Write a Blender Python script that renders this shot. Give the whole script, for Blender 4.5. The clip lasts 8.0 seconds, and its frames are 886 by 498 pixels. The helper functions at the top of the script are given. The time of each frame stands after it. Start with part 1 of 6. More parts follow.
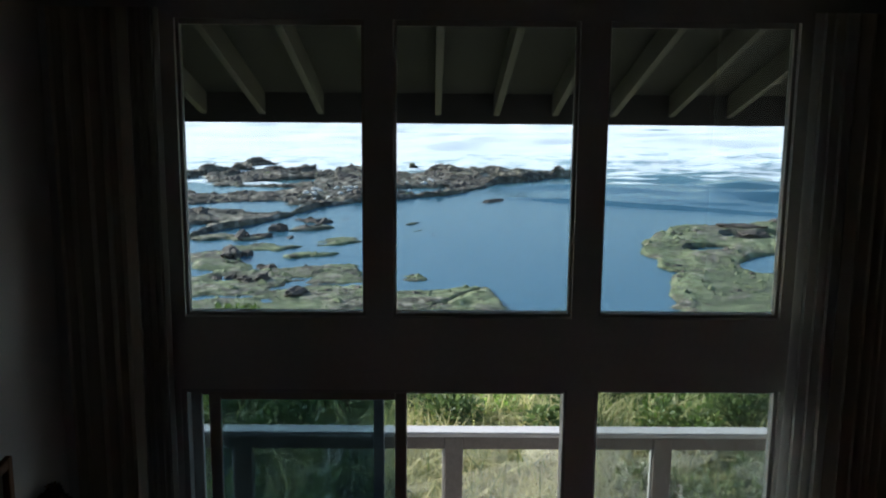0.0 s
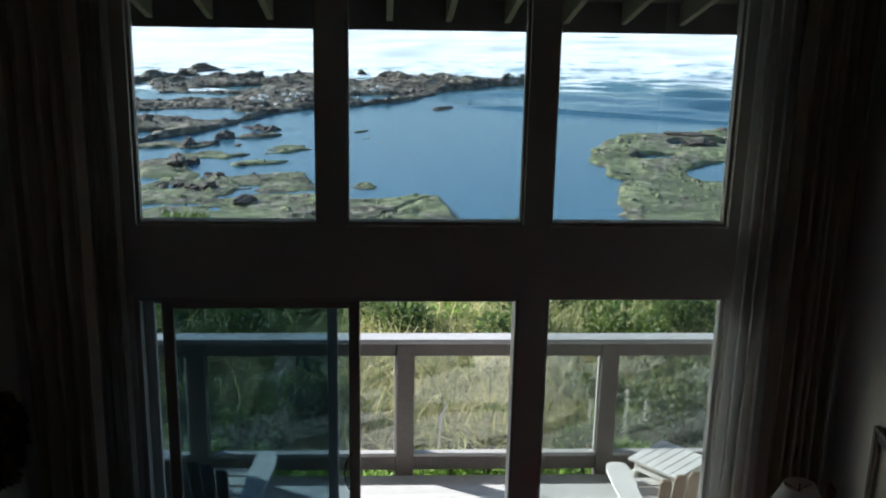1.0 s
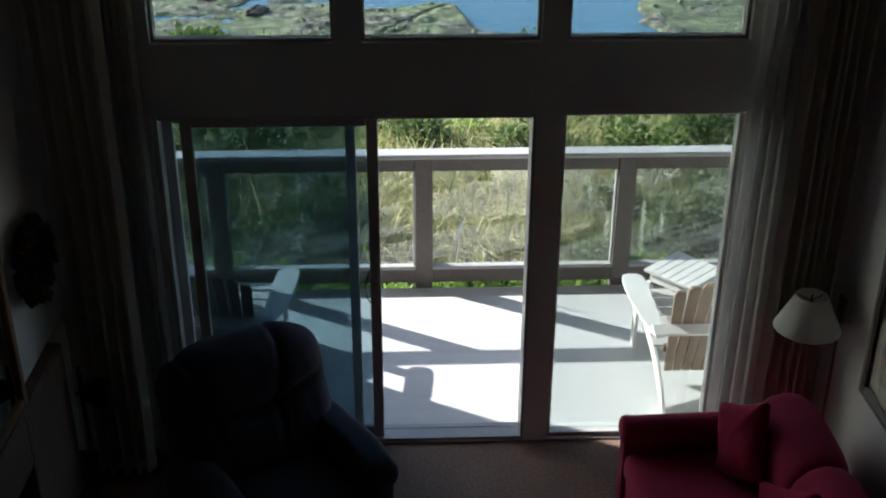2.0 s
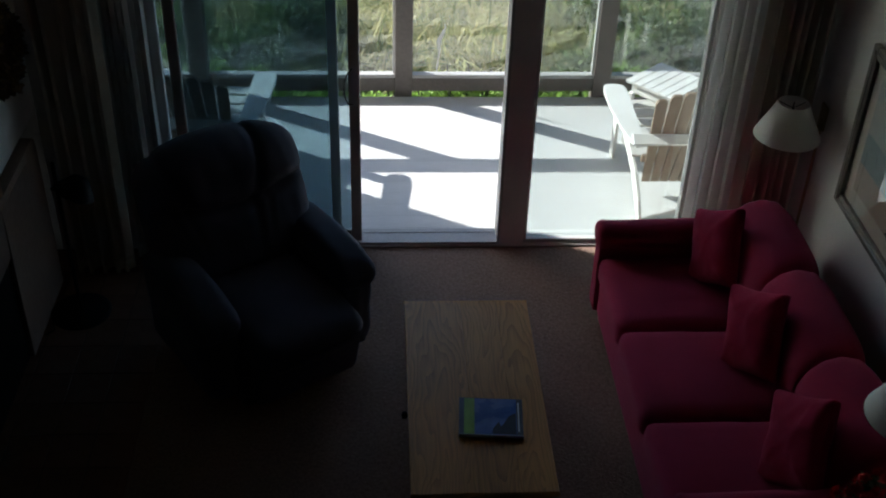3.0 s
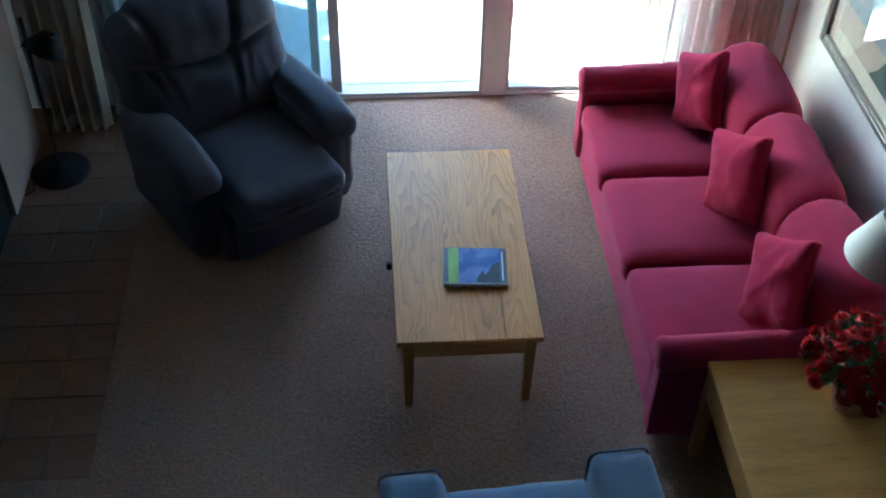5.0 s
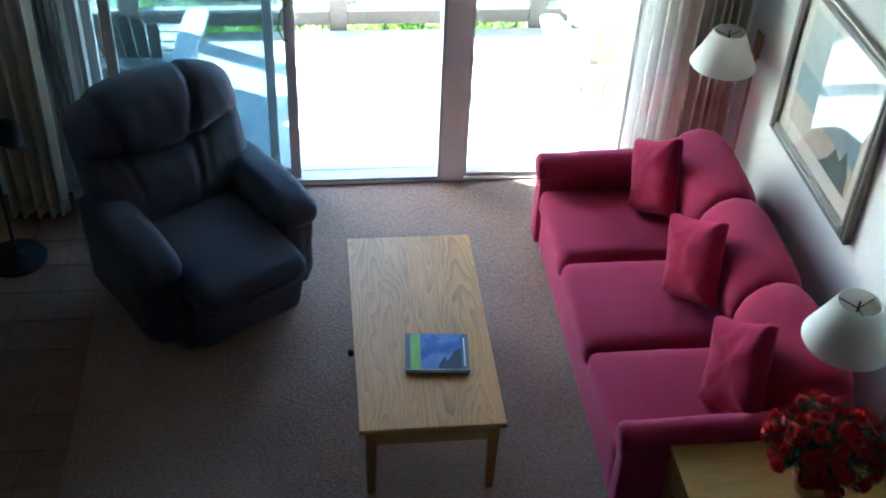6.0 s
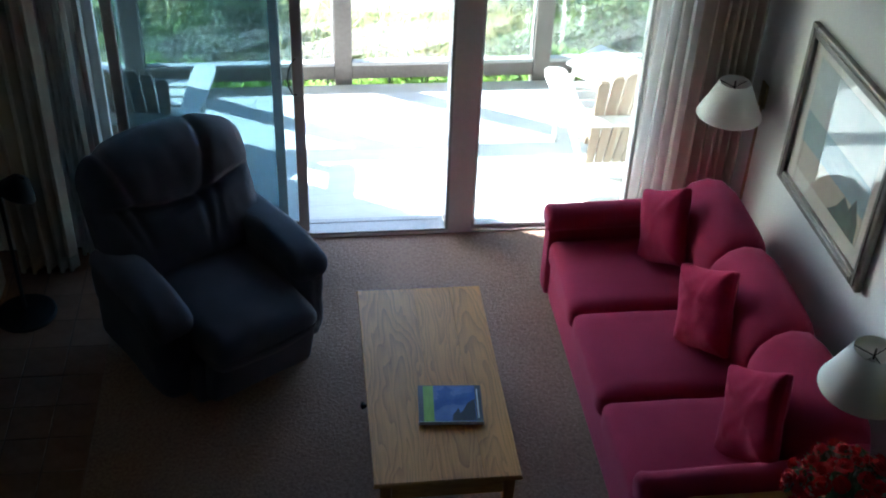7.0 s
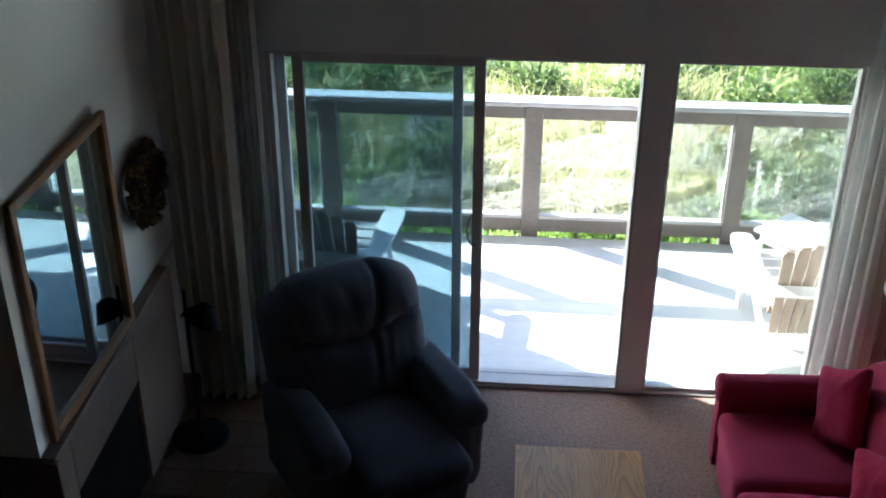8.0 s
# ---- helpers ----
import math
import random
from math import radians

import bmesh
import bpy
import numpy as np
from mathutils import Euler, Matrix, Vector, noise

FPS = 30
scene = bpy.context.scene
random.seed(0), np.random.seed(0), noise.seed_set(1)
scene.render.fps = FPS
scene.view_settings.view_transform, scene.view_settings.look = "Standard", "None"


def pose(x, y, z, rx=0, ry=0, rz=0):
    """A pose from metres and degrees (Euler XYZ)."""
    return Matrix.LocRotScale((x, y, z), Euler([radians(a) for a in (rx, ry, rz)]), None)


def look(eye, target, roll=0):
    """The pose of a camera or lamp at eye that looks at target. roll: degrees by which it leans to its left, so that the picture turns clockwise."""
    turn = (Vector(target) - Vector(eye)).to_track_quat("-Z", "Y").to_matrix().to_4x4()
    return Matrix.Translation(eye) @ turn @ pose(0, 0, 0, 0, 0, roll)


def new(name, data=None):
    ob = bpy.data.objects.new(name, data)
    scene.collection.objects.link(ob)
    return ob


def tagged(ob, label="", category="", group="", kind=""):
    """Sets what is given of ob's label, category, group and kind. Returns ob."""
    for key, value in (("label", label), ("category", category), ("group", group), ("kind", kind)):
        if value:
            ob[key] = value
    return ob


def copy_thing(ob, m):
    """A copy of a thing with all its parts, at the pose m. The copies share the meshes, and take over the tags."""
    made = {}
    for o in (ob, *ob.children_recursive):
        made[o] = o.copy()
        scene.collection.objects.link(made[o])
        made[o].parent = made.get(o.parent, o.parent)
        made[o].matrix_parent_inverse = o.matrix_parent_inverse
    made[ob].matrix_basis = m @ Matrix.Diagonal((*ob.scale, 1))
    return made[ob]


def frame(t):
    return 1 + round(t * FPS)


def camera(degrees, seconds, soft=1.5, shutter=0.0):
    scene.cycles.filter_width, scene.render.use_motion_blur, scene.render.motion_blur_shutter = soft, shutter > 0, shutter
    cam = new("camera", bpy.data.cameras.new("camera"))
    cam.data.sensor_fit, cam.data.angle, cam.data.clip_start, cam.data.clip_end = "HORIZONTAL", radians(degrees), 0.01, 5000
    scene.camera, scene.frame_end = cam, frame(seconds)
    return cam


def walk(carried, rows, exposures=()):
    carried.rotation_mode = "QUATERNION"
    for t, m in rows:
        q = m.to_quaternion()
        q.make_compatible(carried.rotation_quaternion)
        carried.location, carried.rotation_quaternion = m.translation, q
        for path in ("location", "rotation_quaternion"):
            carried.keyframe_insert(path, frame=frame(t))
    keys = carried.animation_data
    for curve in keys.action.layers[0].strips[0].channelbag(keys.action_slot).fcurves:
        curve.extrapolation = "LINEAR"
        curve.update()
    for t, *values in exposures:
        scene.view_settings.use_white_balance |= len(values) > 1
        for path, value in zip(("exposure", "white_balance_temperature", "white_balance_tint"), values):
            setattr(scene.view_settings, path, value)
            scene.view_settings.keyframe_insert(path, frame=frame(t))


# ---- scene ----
cam = camera(42.8, 8.0, soft=2.0)
PATH = [
    (0, (-0.675, -5.476, 3.99), (-0.656, -3.523, 3.561), 0.52),
    (0.1, (-0.678, -5.476, 3.99), (-0.654, -3.523, 3.56), 0.56),
    (0.2, (-0.68, -5.477, 3.991), (-0.645, -3.527, 3.547), 0.77),
    (0.3, (-0.682, -5.478, 3.991), (-0.643, -3.532, 3.53), 0.68),
    (0.5, (-0.685, -5.476, 3.991), (-0.627, -3.544, 3.477), 0.24),
    (0.7, (-0.689, -5.477, 3.991), (-0.602, -3.554, 3.448), 0.65),
    (1, (-0.695, -5.477, 3.993), (-0.585, -3.567, 3.408), 1.17),
    (1.2, (-0.695, -5.477, 3.991), (-0.589, -3.582, 3.36), 1.27),
    (1.5, (-0.698, -5.484, 4.003), (-0.584, -3.628, 3.267), 0.86),
    (2, (-0.696, -5.48, 4.028), (-0.619, -3.693, 3.133), 0.28),
    (2.2, (-0.694, -5.478, 4.011), (-0.603, -3.727, 3.049), 1.19),
    (3.3, (-0.692, -5.524, 3.884), (-0.576, -3.946, 2.66), 1.9),
    (3.5, (-0.658, -5.507, 3.896), (-0.554, -3.967, 2.623), 1.1),
    (4, (-0.647, -5.503, 3.901), (-0.554, -4.029, 2.553), 0.8),
    (4.2, (-0.633, -5.5, 3.907), (-0.541, -4.042, 2.541), 0.7),
    (5.3, (-0.686, -5.502, 3.875), (-0.545, -4.031, 2.528), 1.5),
    (5.5, (-0.688, -5.491, 3.89), (-0.543, -4.002, 2.562), 1.4),
    (6, (-0.711, -5.497, 3.911), (-0.494, -3.95, 2.663), 2.9),
    (6.5, (-0.751, -5.5, 3.89), (-0.496, -3.92, 2.691), 2.6),
    (7, (-0.776, -5.497, 3.907), (-0.551, -3.894, 2.733), 2.4),
    (7.3, (-0.749, -5.498, 3.921), (-0.642, -3.855, 2.786), 1.4),
    (7.5, (-0.718, -5.488, 3.94), (-0.7, -3.818, 2.838), 0.7),
    (7.7, (-0.673, -5.485, 3.958), (-0.718, -3.786, 2.904), 0.5),
    (7.8, (-0.657, -5.49, 3.968), (-0.724, -3.775, 2.941), 0.5),
    (8, (-0.619, -5.511, 3.965), (-0.745, -3.764, 3.001), 0.3),
]
EXPOSURES = [(0, 0.95, 5950, 10), (1.0, 1.08, 5950, 10), (1.5, 1.10, 5950, 10), (2.0, 1.34, 5950, 10), (2.2, 1.4, 5950, 10), (3.5, 1.45, 5850, 8), (4.2, 3.25, 5600, 5), (5.3, 4.9, 5250, 0), (5.5, 4.9, 5250, 0), (6.0, 4.7, 5250, 0), (6.5, 3.98, 5350, 2), (7.0, 3.6, 5500, 4), (7.5, 3.3, 5700, 8), (8.0, 3.2, 5750, 10)]
walk(cam, [(t, look(eye, target, roll)) for t, eye, target, roll in PATH], EXPOSURES)

# ---- light ----
SUN_FROM = Vector((-0.780, 0.451, 0.434)).normalized()
world = bpy.data.worlds.new("world")
scene.world = world
world.use_nodes = True
wn = world.node_tree.nodes
sky = wn.new("ShaderNodeTexSky")
sky.sky_type = "NISHITA"
sky.sun_disc = False
sky.sun_elevation = math.asin(SUN_FROM.z)
sky.sun_rotation = math.atan2(SUN_FROM.x, SUN_FROM.y)
wn["Background"].inputs["Strength"].default_value = 0.15
world.node_tree.links.new(sky.outputs[0], wn["Background"].inputs["Color"])
sun = new("sun", bpy.data.lights.new("sun", "SUN"))
sun.data.energy, sun.data.angle, sun.data.color = 5.0, radians(0.55), (1.0, 0.95, 0.87)
sun.matrix_world = look((-20, 10, 12), Vector((-20, 10, 12)) - SUN_FROM)


# ---- materials ----
def node(m, kind, **values):
    n = m.node_tree.nodes.new(kind)
    for key, v in values.items():
        n.inputs[key].default_value = v
    return n


def link(m, a, b):
    m.node_tree.links.new(a, b)


def ramp(m, fac, stops):
    r = m.node_tree.nodes.new("ShaderNodeValToRGB")
    while len(r.color_ramp.elements) < len(stops):
        r.color_ramp.elements.new(0.5)
    for e, (p, c) in zip(r.color_ramp.elements, stops):
        e.position, e.color = p, (*c, 1)
    link(m, fac, r.inputs["Fac"])
    return r.outputs["Color"]


def surface(name, dark, light, rough=0.6, grain=40.0, blotch=3.0, bump=0.1, metal=0.0, stretch=(1, 1, 1), rough_var=0.1, piece=0.0, sheen=0.0, spread=0.17, shine=0.5, nap=(1, 1, 1)):
    """A surface with colour varied at two scales and a fine relief; piece: how far single pieces differ."""
    m = bpy.data.materials.new(name)
    m.use_nodes = True
    b = m.node_tree.nodes["Principled BSDF"]
    co = m.node_tree.nodes.new("ShaderNodeTexCoord")
    mp = node(m, "ShaderNodeMapping", Scale=stretch)
    link(m, co.outputs["Object"], mp.inputs["Vector"])
    fine = node(m, "ShaderNodeTexNoise", Scale=grain, Detail=5.0, Roughness=0.65)
    wide = node(m, "ShaderNodeTexNoise", Scale=blotch, Detail=3.0)
    for n in (fine, wide):
        link(m, mp.outputs[0], n.inputs["Vector"])
    mix = node(m, "ShaderNodeMath")
    mix.operation = "ADD"
    half = node(m, "ShaderNodeMath")
    half.operation, half.inputs[1].default_value = "MULTIPLY", 0.5
    link(m, fine.outputs["Fac"], mix.inputs[0])
    link(m, wide.outputs["Fac"], mix.inputs[1])
    link(m, mix.outputs[0], half.inputs[0])
    fac = half.outputs[0]
    if piece:
        info = m.node_tree.nodes.new("ShaderNodeObjectInfo")
        off = node(m, "ShaderNodeMath")
        off.operation, off.inputs[1].default_value = "MULTIPLY_ADD", piece
        link(m, info.outputs["Random"], off.inputs[0])
        link(m, fac, off.inputs[2])
        fac = off.outputs[0]
    link(m, ramp(m, fac, [(0.5 - spread, dark), (0.5 + spread + piece, light)]), b.inputs["Base Color"])
    b.inputs["Metallic"].default_value = metal
    b.inputs["Sheen Weight"].default_value = sheen
    b.inputs["Sheen Tint"].default_value = (*nap, 1)
    b.inputs["Specular IOR Level"].default_value = shine
    rr = node(m, "ShaderNodeMath")
    rr.operation, rr.inputs[1].default_value, rr.inputs[2].default_value = "MULTIPLY_ADD", rough_var * 2, rough - rough_var
    link(m, wide.outputs["Fac"], rr.inputs[0])
    link(m, rr.outputs[0], b.inputs["Roughness"])
    if bump:
        bp = node(m, "ShaderNodeBump", Strength=bump, Distance=0.01)
        link(m, fine.outputs["Fac"], bp.inputs["Height"])
        link(m, bp.outputs[0], b.inputs["Normal"])
    return m


def pile_carpet(name, gap, mid, tip):
    """Cut pile: tufts with dark gaps between them, leaning in clumps, trodden in wide soft patches."""
    m = bpy.data.materials.new(name)
    m.use_nodes = True
    b = m.node_tree.nodes["Principled BSDF"]
    co = m.node_tree.nodes.new("ShaderNodeTexCoord")
    tuft = node(m, "ShaderNodeTexNoise", Scale=135.0, Detail=2.0, Roughness=0.7)
    clump = node(m, "ShaderNodeTexNoise", Scale=60.0, Detail=2.0, Roughness=0.6, Distortion=0.4)
    tread = node(m, "ShaderNodeTexNoise", Scale=1.7, Detail=3.0)
    for n in (tuft, clump, tread):
        link(m, co.outputs["Object"], n.inputs["Vector"])
    a = node(m, "ShaderNodeMath")
    a.operation, a.inputs[1].default_value = "MULTIPLY_ADD", 0.68
    link(m, clump.outputs["Fac"], a.inputs[0])
    t = node(m, "ShaderNodeMath")
    t.operation, t.inputs[1].default_value = "MULTIPLY_ADD", 0.32
    link(m, tuft.outputs["Fac"], t.inputs[0])
    link(m, t.outputs[0], a.inputs[2])
    w = node(m, "ShaderNodeMath")
    w.operation, w.inputs[1].default_value, w.inputs[2].default_value = "MULTIPLY_ADD", 0.26, -0.13
    link(m, tread.outputs["Fac"], w.inputs[0])
    link(m, w.outputs[0], t.inputs[2])
    link(m, ramp(m, a.outputs[0], [(0.31, gap), (0.49, mid), (0.69, tip)]), b.inputs["Base Color"])
    b.inputs["Roughness"].default_value = 0.95
    b.inputs["Specular IOR Level"].default_value = 0.1
    b.inputs["Sheen Weight"].default_value = 0.15
    bp = node(m, "ShaderNodeBump", Strength=0.6, Distance=0.014)
    link(m, a.outputs[0], bp.inputs["Height"])
    link(m, bp.outputs[0], b.inputs["Normal"])
    return m


def oak(name, dark, light, axis="Y", scale=1.0):
    """Sawn oak: growth rings cut at a slant into nested arches along one axis, with fine pores; each board differs."""
    m = bpy.data.materials.new(name)
    m.use_nodes = True
    b = m.node_tree.nodes["Principled BSDF"]
    co = m.node_tree.nodes.new("ShaderNodeTexCoord")
    info = m.node_tree.nodes.new("ShaderNodeObjectInfo")
    turn = {"X": (0, 0, radians(90)), "Y": (0, 0, 0), "Z": (radians(90), 0, 0)}[axis]
    mp = node(m, "ShaderNodeMapping", Rotation=turn)
    link(m, co.outputs["Object"], mp.inputs["Vector"])
    long = node(m, "ShaderNodeMapping", Scale=(7 * scale, 1.6 * scale, 7 * scale))
    link(m, mp.outputs[0], long.inputs["Vector"])
    seed = node(m, "ShaderNodeMath")
    seed.operation, seed.inputs[1].default_value = "MULTIPLY", 37.0
    link(m, info.outputs["Random"], seed.inputs[0])
    bend = node(m, "ShaderNodeTexNoise", Scale=1.0, Detail=2.5, Roughness=0.5)
    bend.noise_dimensions = "4D"
    link(m, long.outputs[0], bend.inputs["Vector"])
    link(m, seed.outputs[0], bend.inputs["W"])
    sep = m.node_tree.nodes.new("ShaderNodeSeparateXYZ")
    link(m, mp.outputs[0], sep.inputs[0])

    def calc(kind, u, v, w=None):
        n = node(m, "ShaderNodeMath")
        n.operation = kind
        for k, q in enumerate((u, v, w)):
            if q is None:
                continue
            if isinstance(q, (int, float)):
                n.inputs[k].default_value = q
            else:
                link(m, q, n.inputs[k])
        return n.outputs[0]

    patch = node(m, "ShaderNodeTexNoise", Scale=0.6, Detail=3.0)
    link(m, long.outputs[0], patch.inputs["Vector"])
    across = calc("MULTIPLY_ADD", bend.outputs["Fac"], 0.30, calc("ADD", sep.outputs["X"], -0.15))
    slant = calc("MULTIPLY_ADD", sep.outputs["Y"], 0.085, calc("MULTIPLY_ADD", info.outputs["Random"], 0.05, 0.012))
    reach = calc("SQRT", calc("ADD", calc("MULTIPLY", across, across), calc("MULTIPLY", slant, slant)), None)
    wobble = calc("MULTIPLY_ADD", patch.outputs["Fac"], 0.10, reach)
    rings = calc("FRACT", calc("MULTIPLY", wobble, 58.0 * scale), None)
    late = calc("POWER", rings, 2.2)
    fibre = node(m, "ShaderNodeMapping", Scale=(130, 4.5, 130))
    link(m, mp.outputs[0], fibre.inputs["Vector"])
    pores = node(m, "ShaderNodeTexNoise", Scale=1.0, Detail=4.0, Roughness=0.7)
    link(m, fibre.outputs[0], pores.inputs["Vector"])
    tone = calc("MULTIPLY_ADD", late, -0.25, calc("MULTIPLY_ADD", pores.outputs["Fac"], 0.60, calc("MULTIPLY_ADD", patch.outputs["Fac"], 0.35, calc("MULTIPLY_ADD", info.outputs["Random"], 0.12, 0.21))))
    link(m, ramp(m, tone, [(0.28, dark), (0.82, light)]), b.inputs["Base Color"])
    b.inputs["Roughness"].default_value = 0.45
    b.inputs["Specular IOR Level"].default_value = 0.32
    bp = node(m, "ShaderNodeBump", Strength=0.06, Distance=0.004)
    link(m, tone, bp.inputs["Height"])
    link(m, bp.outputs[0], b.inputs["Normal"])
    return m


def pane_glass(name, tint, gloss=1.0, dirt=0.03):
    """Window glass: clear or tinted, mirror-like by the angle, with a film of dust."""
    m = bpy.data.materials.new(name)
    m.use_nodes = True
    m.node_tree.nodes.remove(m.node_tree.nodes["Principled BSDF"])
    out = m.node_tree.nodes["Material Output"]
    clear = node(m, "ShaderNodeBsdfTransparent", Color=(*tint, 1))
    shine = node(m, "ShaderNodeBsdfGlossy", Color=(1, 1, 1, 1), Roughness=0.01)
    film = node(m, "ShaderNodeBsdfDiffuse", Color=(0.7, 0.7, 0.68, 1))
    facing = node(m, "ShaderNodeLayerWeight", Blend=0.5)
    power = node(m, "ShaderNodeMath")
    power.operation, power.inputs[1].default_value = "POWER", 5.0
    link(m, facing.outputs["Facing"], power.inputs[0])
    fres = node(m, "ShaderNodeMath")
    fres.operation, fres.inputs[1].default_value, fres.inputs[2].default_value = "MULTIPLY_ADD", 0.96 * gloss, 0.04 * gloss
    link(m, power.outputs[0], fres.inputs[0])
    a = m.node_tree.nodes.new("ShaderNodeMixShader")
    c = m.node_tree.nodes.new("ShaderNodeMixShader")
    dust = node(m, "ShaderNodeTexNoise", Scale=4.0, Detail=6.0)
    co = m.node_tree.nodes.new("ShaderNodeTexCoord")
    link(m, co.outputs["Object"], dust.inputs["Vector"])
    dm = node(m, "ShaderNodeMath")
    dm.operation, dm.inputs[1].default_value = "MULTIPLY", dirt * 2
    link(m, dust.outputs["Fac"], dm.inputs[0])
    link(m, dm.outputs[0], a.inputs[0])
    link(m, clear.outputs[0], a.inputs[1])
    link(m, film.outputs[0], a.inputs[2])
    link(m, fres.outputs[0], c.inputs[0])
    link(m, a.outputs[0], c.inputs[1])
    link(m, shine.outputs[0], c.inputs[2])
    link(m, c.outputs[0], out.inputs["Surface"])
    return m


def sheer_cloth(name, colour, open_part, glow=0.5):
    m = bpy.data.materials.new(name)
    m.use_nodes = True
    m.node_tree.nodes.remove(m.node_tree.nodes["Principled BSDF"])
    out = m.node_tree.nodes["Material Output"]
    d = node(m, "ShaderNodeBsdfDiffuse", Color=(*colour, 1))
    t = node(m, "ShaderNodeBsdfTranslucent", Color=(*colour, 1))
    o = node(m, "ShaderNodeBsdfTransparent")
    a = node(m, "ShaderNodeMixShader", Fac=glow)
    c = node(m, "ShaderNodeMixShader", Fac=open_part)
    link(m, d.outputs[0], a.inputs[1])
    link(m, t.outputs[0], a.inputs[2])
    link(m, a.outputs[0], c.inputs[1])
    link(m, o.outputs[0], c.inputs[2])
    link(m, c.outputs[0], out.inputs["Surface"])
    return m


def let_light(m, part_through):
    """Thin cloth or leaf: some of the light comes through."""
    b = m.node_tree.nodes["Principled BSDF"]
    t = m.node_tree.nodes.new("ShaderNodeBsdfTranslucent")
    link(m, b.inputs["Base Color"].links[0].from_socket, t.inputs["Color"])
    mx = node(m, "ShaderNodeMixShader", Fac=part_through)
    link(m, b.outputs[0], mx.inputs[1])
    link(m, t.outputs[0], mx.inputs[2])
    link(m, mx.outputs[0], m.node_tree.nodes["Material Output"].inputs["Surface"])
    return m


M_WALL = surface("wall_paint", (0.74, 0.735, 0.71), (0.82, 0.815, 0.79), 0.8, 60, 1.5, 0.08)
M_TRIM = surface("trim_paint", (0.72, 0.70, 0.67), (0.82, 0.80, 0.77), 0.5, 30, 2, 0.03)
# unseen ceiling and rear walls: dark tones added to hold down bounce light
M_CEIL = surface("unseen_ceiling_dark", (0.10, 0.06, 0.035), (0.20, 0.125, 0.075), 0.6, 30, 2, 0.1, stretch=(6, 0.6, 6))
M_UNSEEN_DARK = surface("unseen_wall_dark", (0.04, 0.026, 0.018), (0.085, 0.054, 0.036), 0.6, 30, 2, 0.1, stretch=(6, 6, 0.6))
M_SURROUND = surface("surround_plaster", (0.175, 0.115, 0.086), (0.26, 0.178, 0.136), 0.7, 25, 2.5, 0.12)
M_CARPET = pile_carpet("carpet", (0.158, 0.094, 0.066), (0.246, 0.152, 0.108), (0.330, 0.218, 0.162))
M_TILE = surface("hearth_tile", (0.17, 0.088, 0.052), (0.255, 0.142, 0.090), 0.75, 18, 4, 0.06, piece=0.06, shine=0.2)
M_GROUT = surface("grout", (0.055, 0.034, 0.024), (0.10, 0.065, 0.046), 0.9, 90, 6, 0.3)
M_SOFA = surface("sofa_cloth", (0.255, 0.015, 0.052), (0.375, 0.032, 0.084), 0.95, 420, 3, 0.35, shine=0.12, sheen=0.18, nap=(1.0, 0.42, 0.62))
M_PILLOW = surface("pillow_cloth", (0.235, 0.007, 0.036), (0.345, 0.015, 0.062), 0.95, 380, 5, 0.35, shine=0.12, sheen=0.2, nap=(1.0, 0.32, 0.45))
M_RECLINER = surface("recliner_cloth", (0.040, 0.040, 0.053), (0.084, 0.085, 0.110), 0.95, 300, 4, 0.4, sheen=0.10, shine=0.15)
M_DENIM = surface("blue_cloth", (0.055, 0.088, 0.16), (0.105, 0.155, 0.26), 0.9, 400, 5, 0.4, sheen=0.2)
M_OAK = oak("oak_top", (0.20, 0.068, 0.012), (0.62, 0.275, 0.054), "Y")
M_OAK_X = oak("oak_cross", (0.36, 0.155, 0.032), (0.60, 0.30, 0.075), "X")
M_OAK_PLAIN = surface("oak_veneer", (0.35, 0.172, 0.038), (0.53, 0.285, 0.076), 0.45, 16, 3, 0.05, stretch=(0.8, 7, 7), shine=0.3)
M_OAK_Z = oak("oak_leg", (0.27, 0.10, 0.022), (0.43, 0.19, 0.046), "Z")
M_DARKWOOD = surface("frame_wood", (0.18, 0.078, 0.028), (0.30, 0.145, 0.058), 0.5, 40, 4, 0.1, stretch=(6, 1, 6))
M_PICFRAME = surface("picture_frame", (0.13, 0.115, 0.10), (0.24, 0.215, 0.19), 0.4, 60, 4, 0.1, metal=0.2)
M_MAT = surface("picture_mat", (0.70, 0.66, 0.58), (0.78, 0.74, 0.66), 0.9, 90, 3, 0.05)
M_BLACK = surface("black_metal", (0.005, 0.005, 0.006), (0.011, 0.011, 0.013), 0.6, 60, 5, 0.05, shine=0.1)
M_MATT_BLACK = surface("matt_black", (0.006, 0.006, 0.006), (0.02, 0.018, 0.017), 0.9, 40, 5, 0.2)
M_MATT_BLACK.node_tree.nodes["Principled BSDF"].inputs["Specular IOR Level"].default_value = 0.05
M_BRASS = surface("aged_brass", (0.32, 0.25, 0.14), (0.48, 0.39, 0.25), 0.35, 40, 6, 0.03, metal=1.0)
M_SHADE = sheer_cloth("lamp_shade_cloth", (0.88, 0.88, 0.85), 0.0, 0.25)
M_DRAPE = let_light(surface("drape_cloth", (0.58, 0.51, 0.41), (0.70, 0.63, 0.52), 0.9, 260, 4, 0.25), 0.1)
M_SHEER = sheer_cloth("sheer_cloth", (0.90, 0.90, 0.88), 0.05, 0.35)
# same sheer cloth for the door side, its dimmer light put into the colour
M_SHEER_DIM = sheer_cloth("sheer_cloth_dim", (0.78, 0.76, 0.71), 0.05, 0.42)
M_GLASS = pane_glass("window_glass", (0.78, 0.82, 0.81))
M_GLASS_DOOR = pane_glass("door_glass", (0.60, 0.685, 0.715))
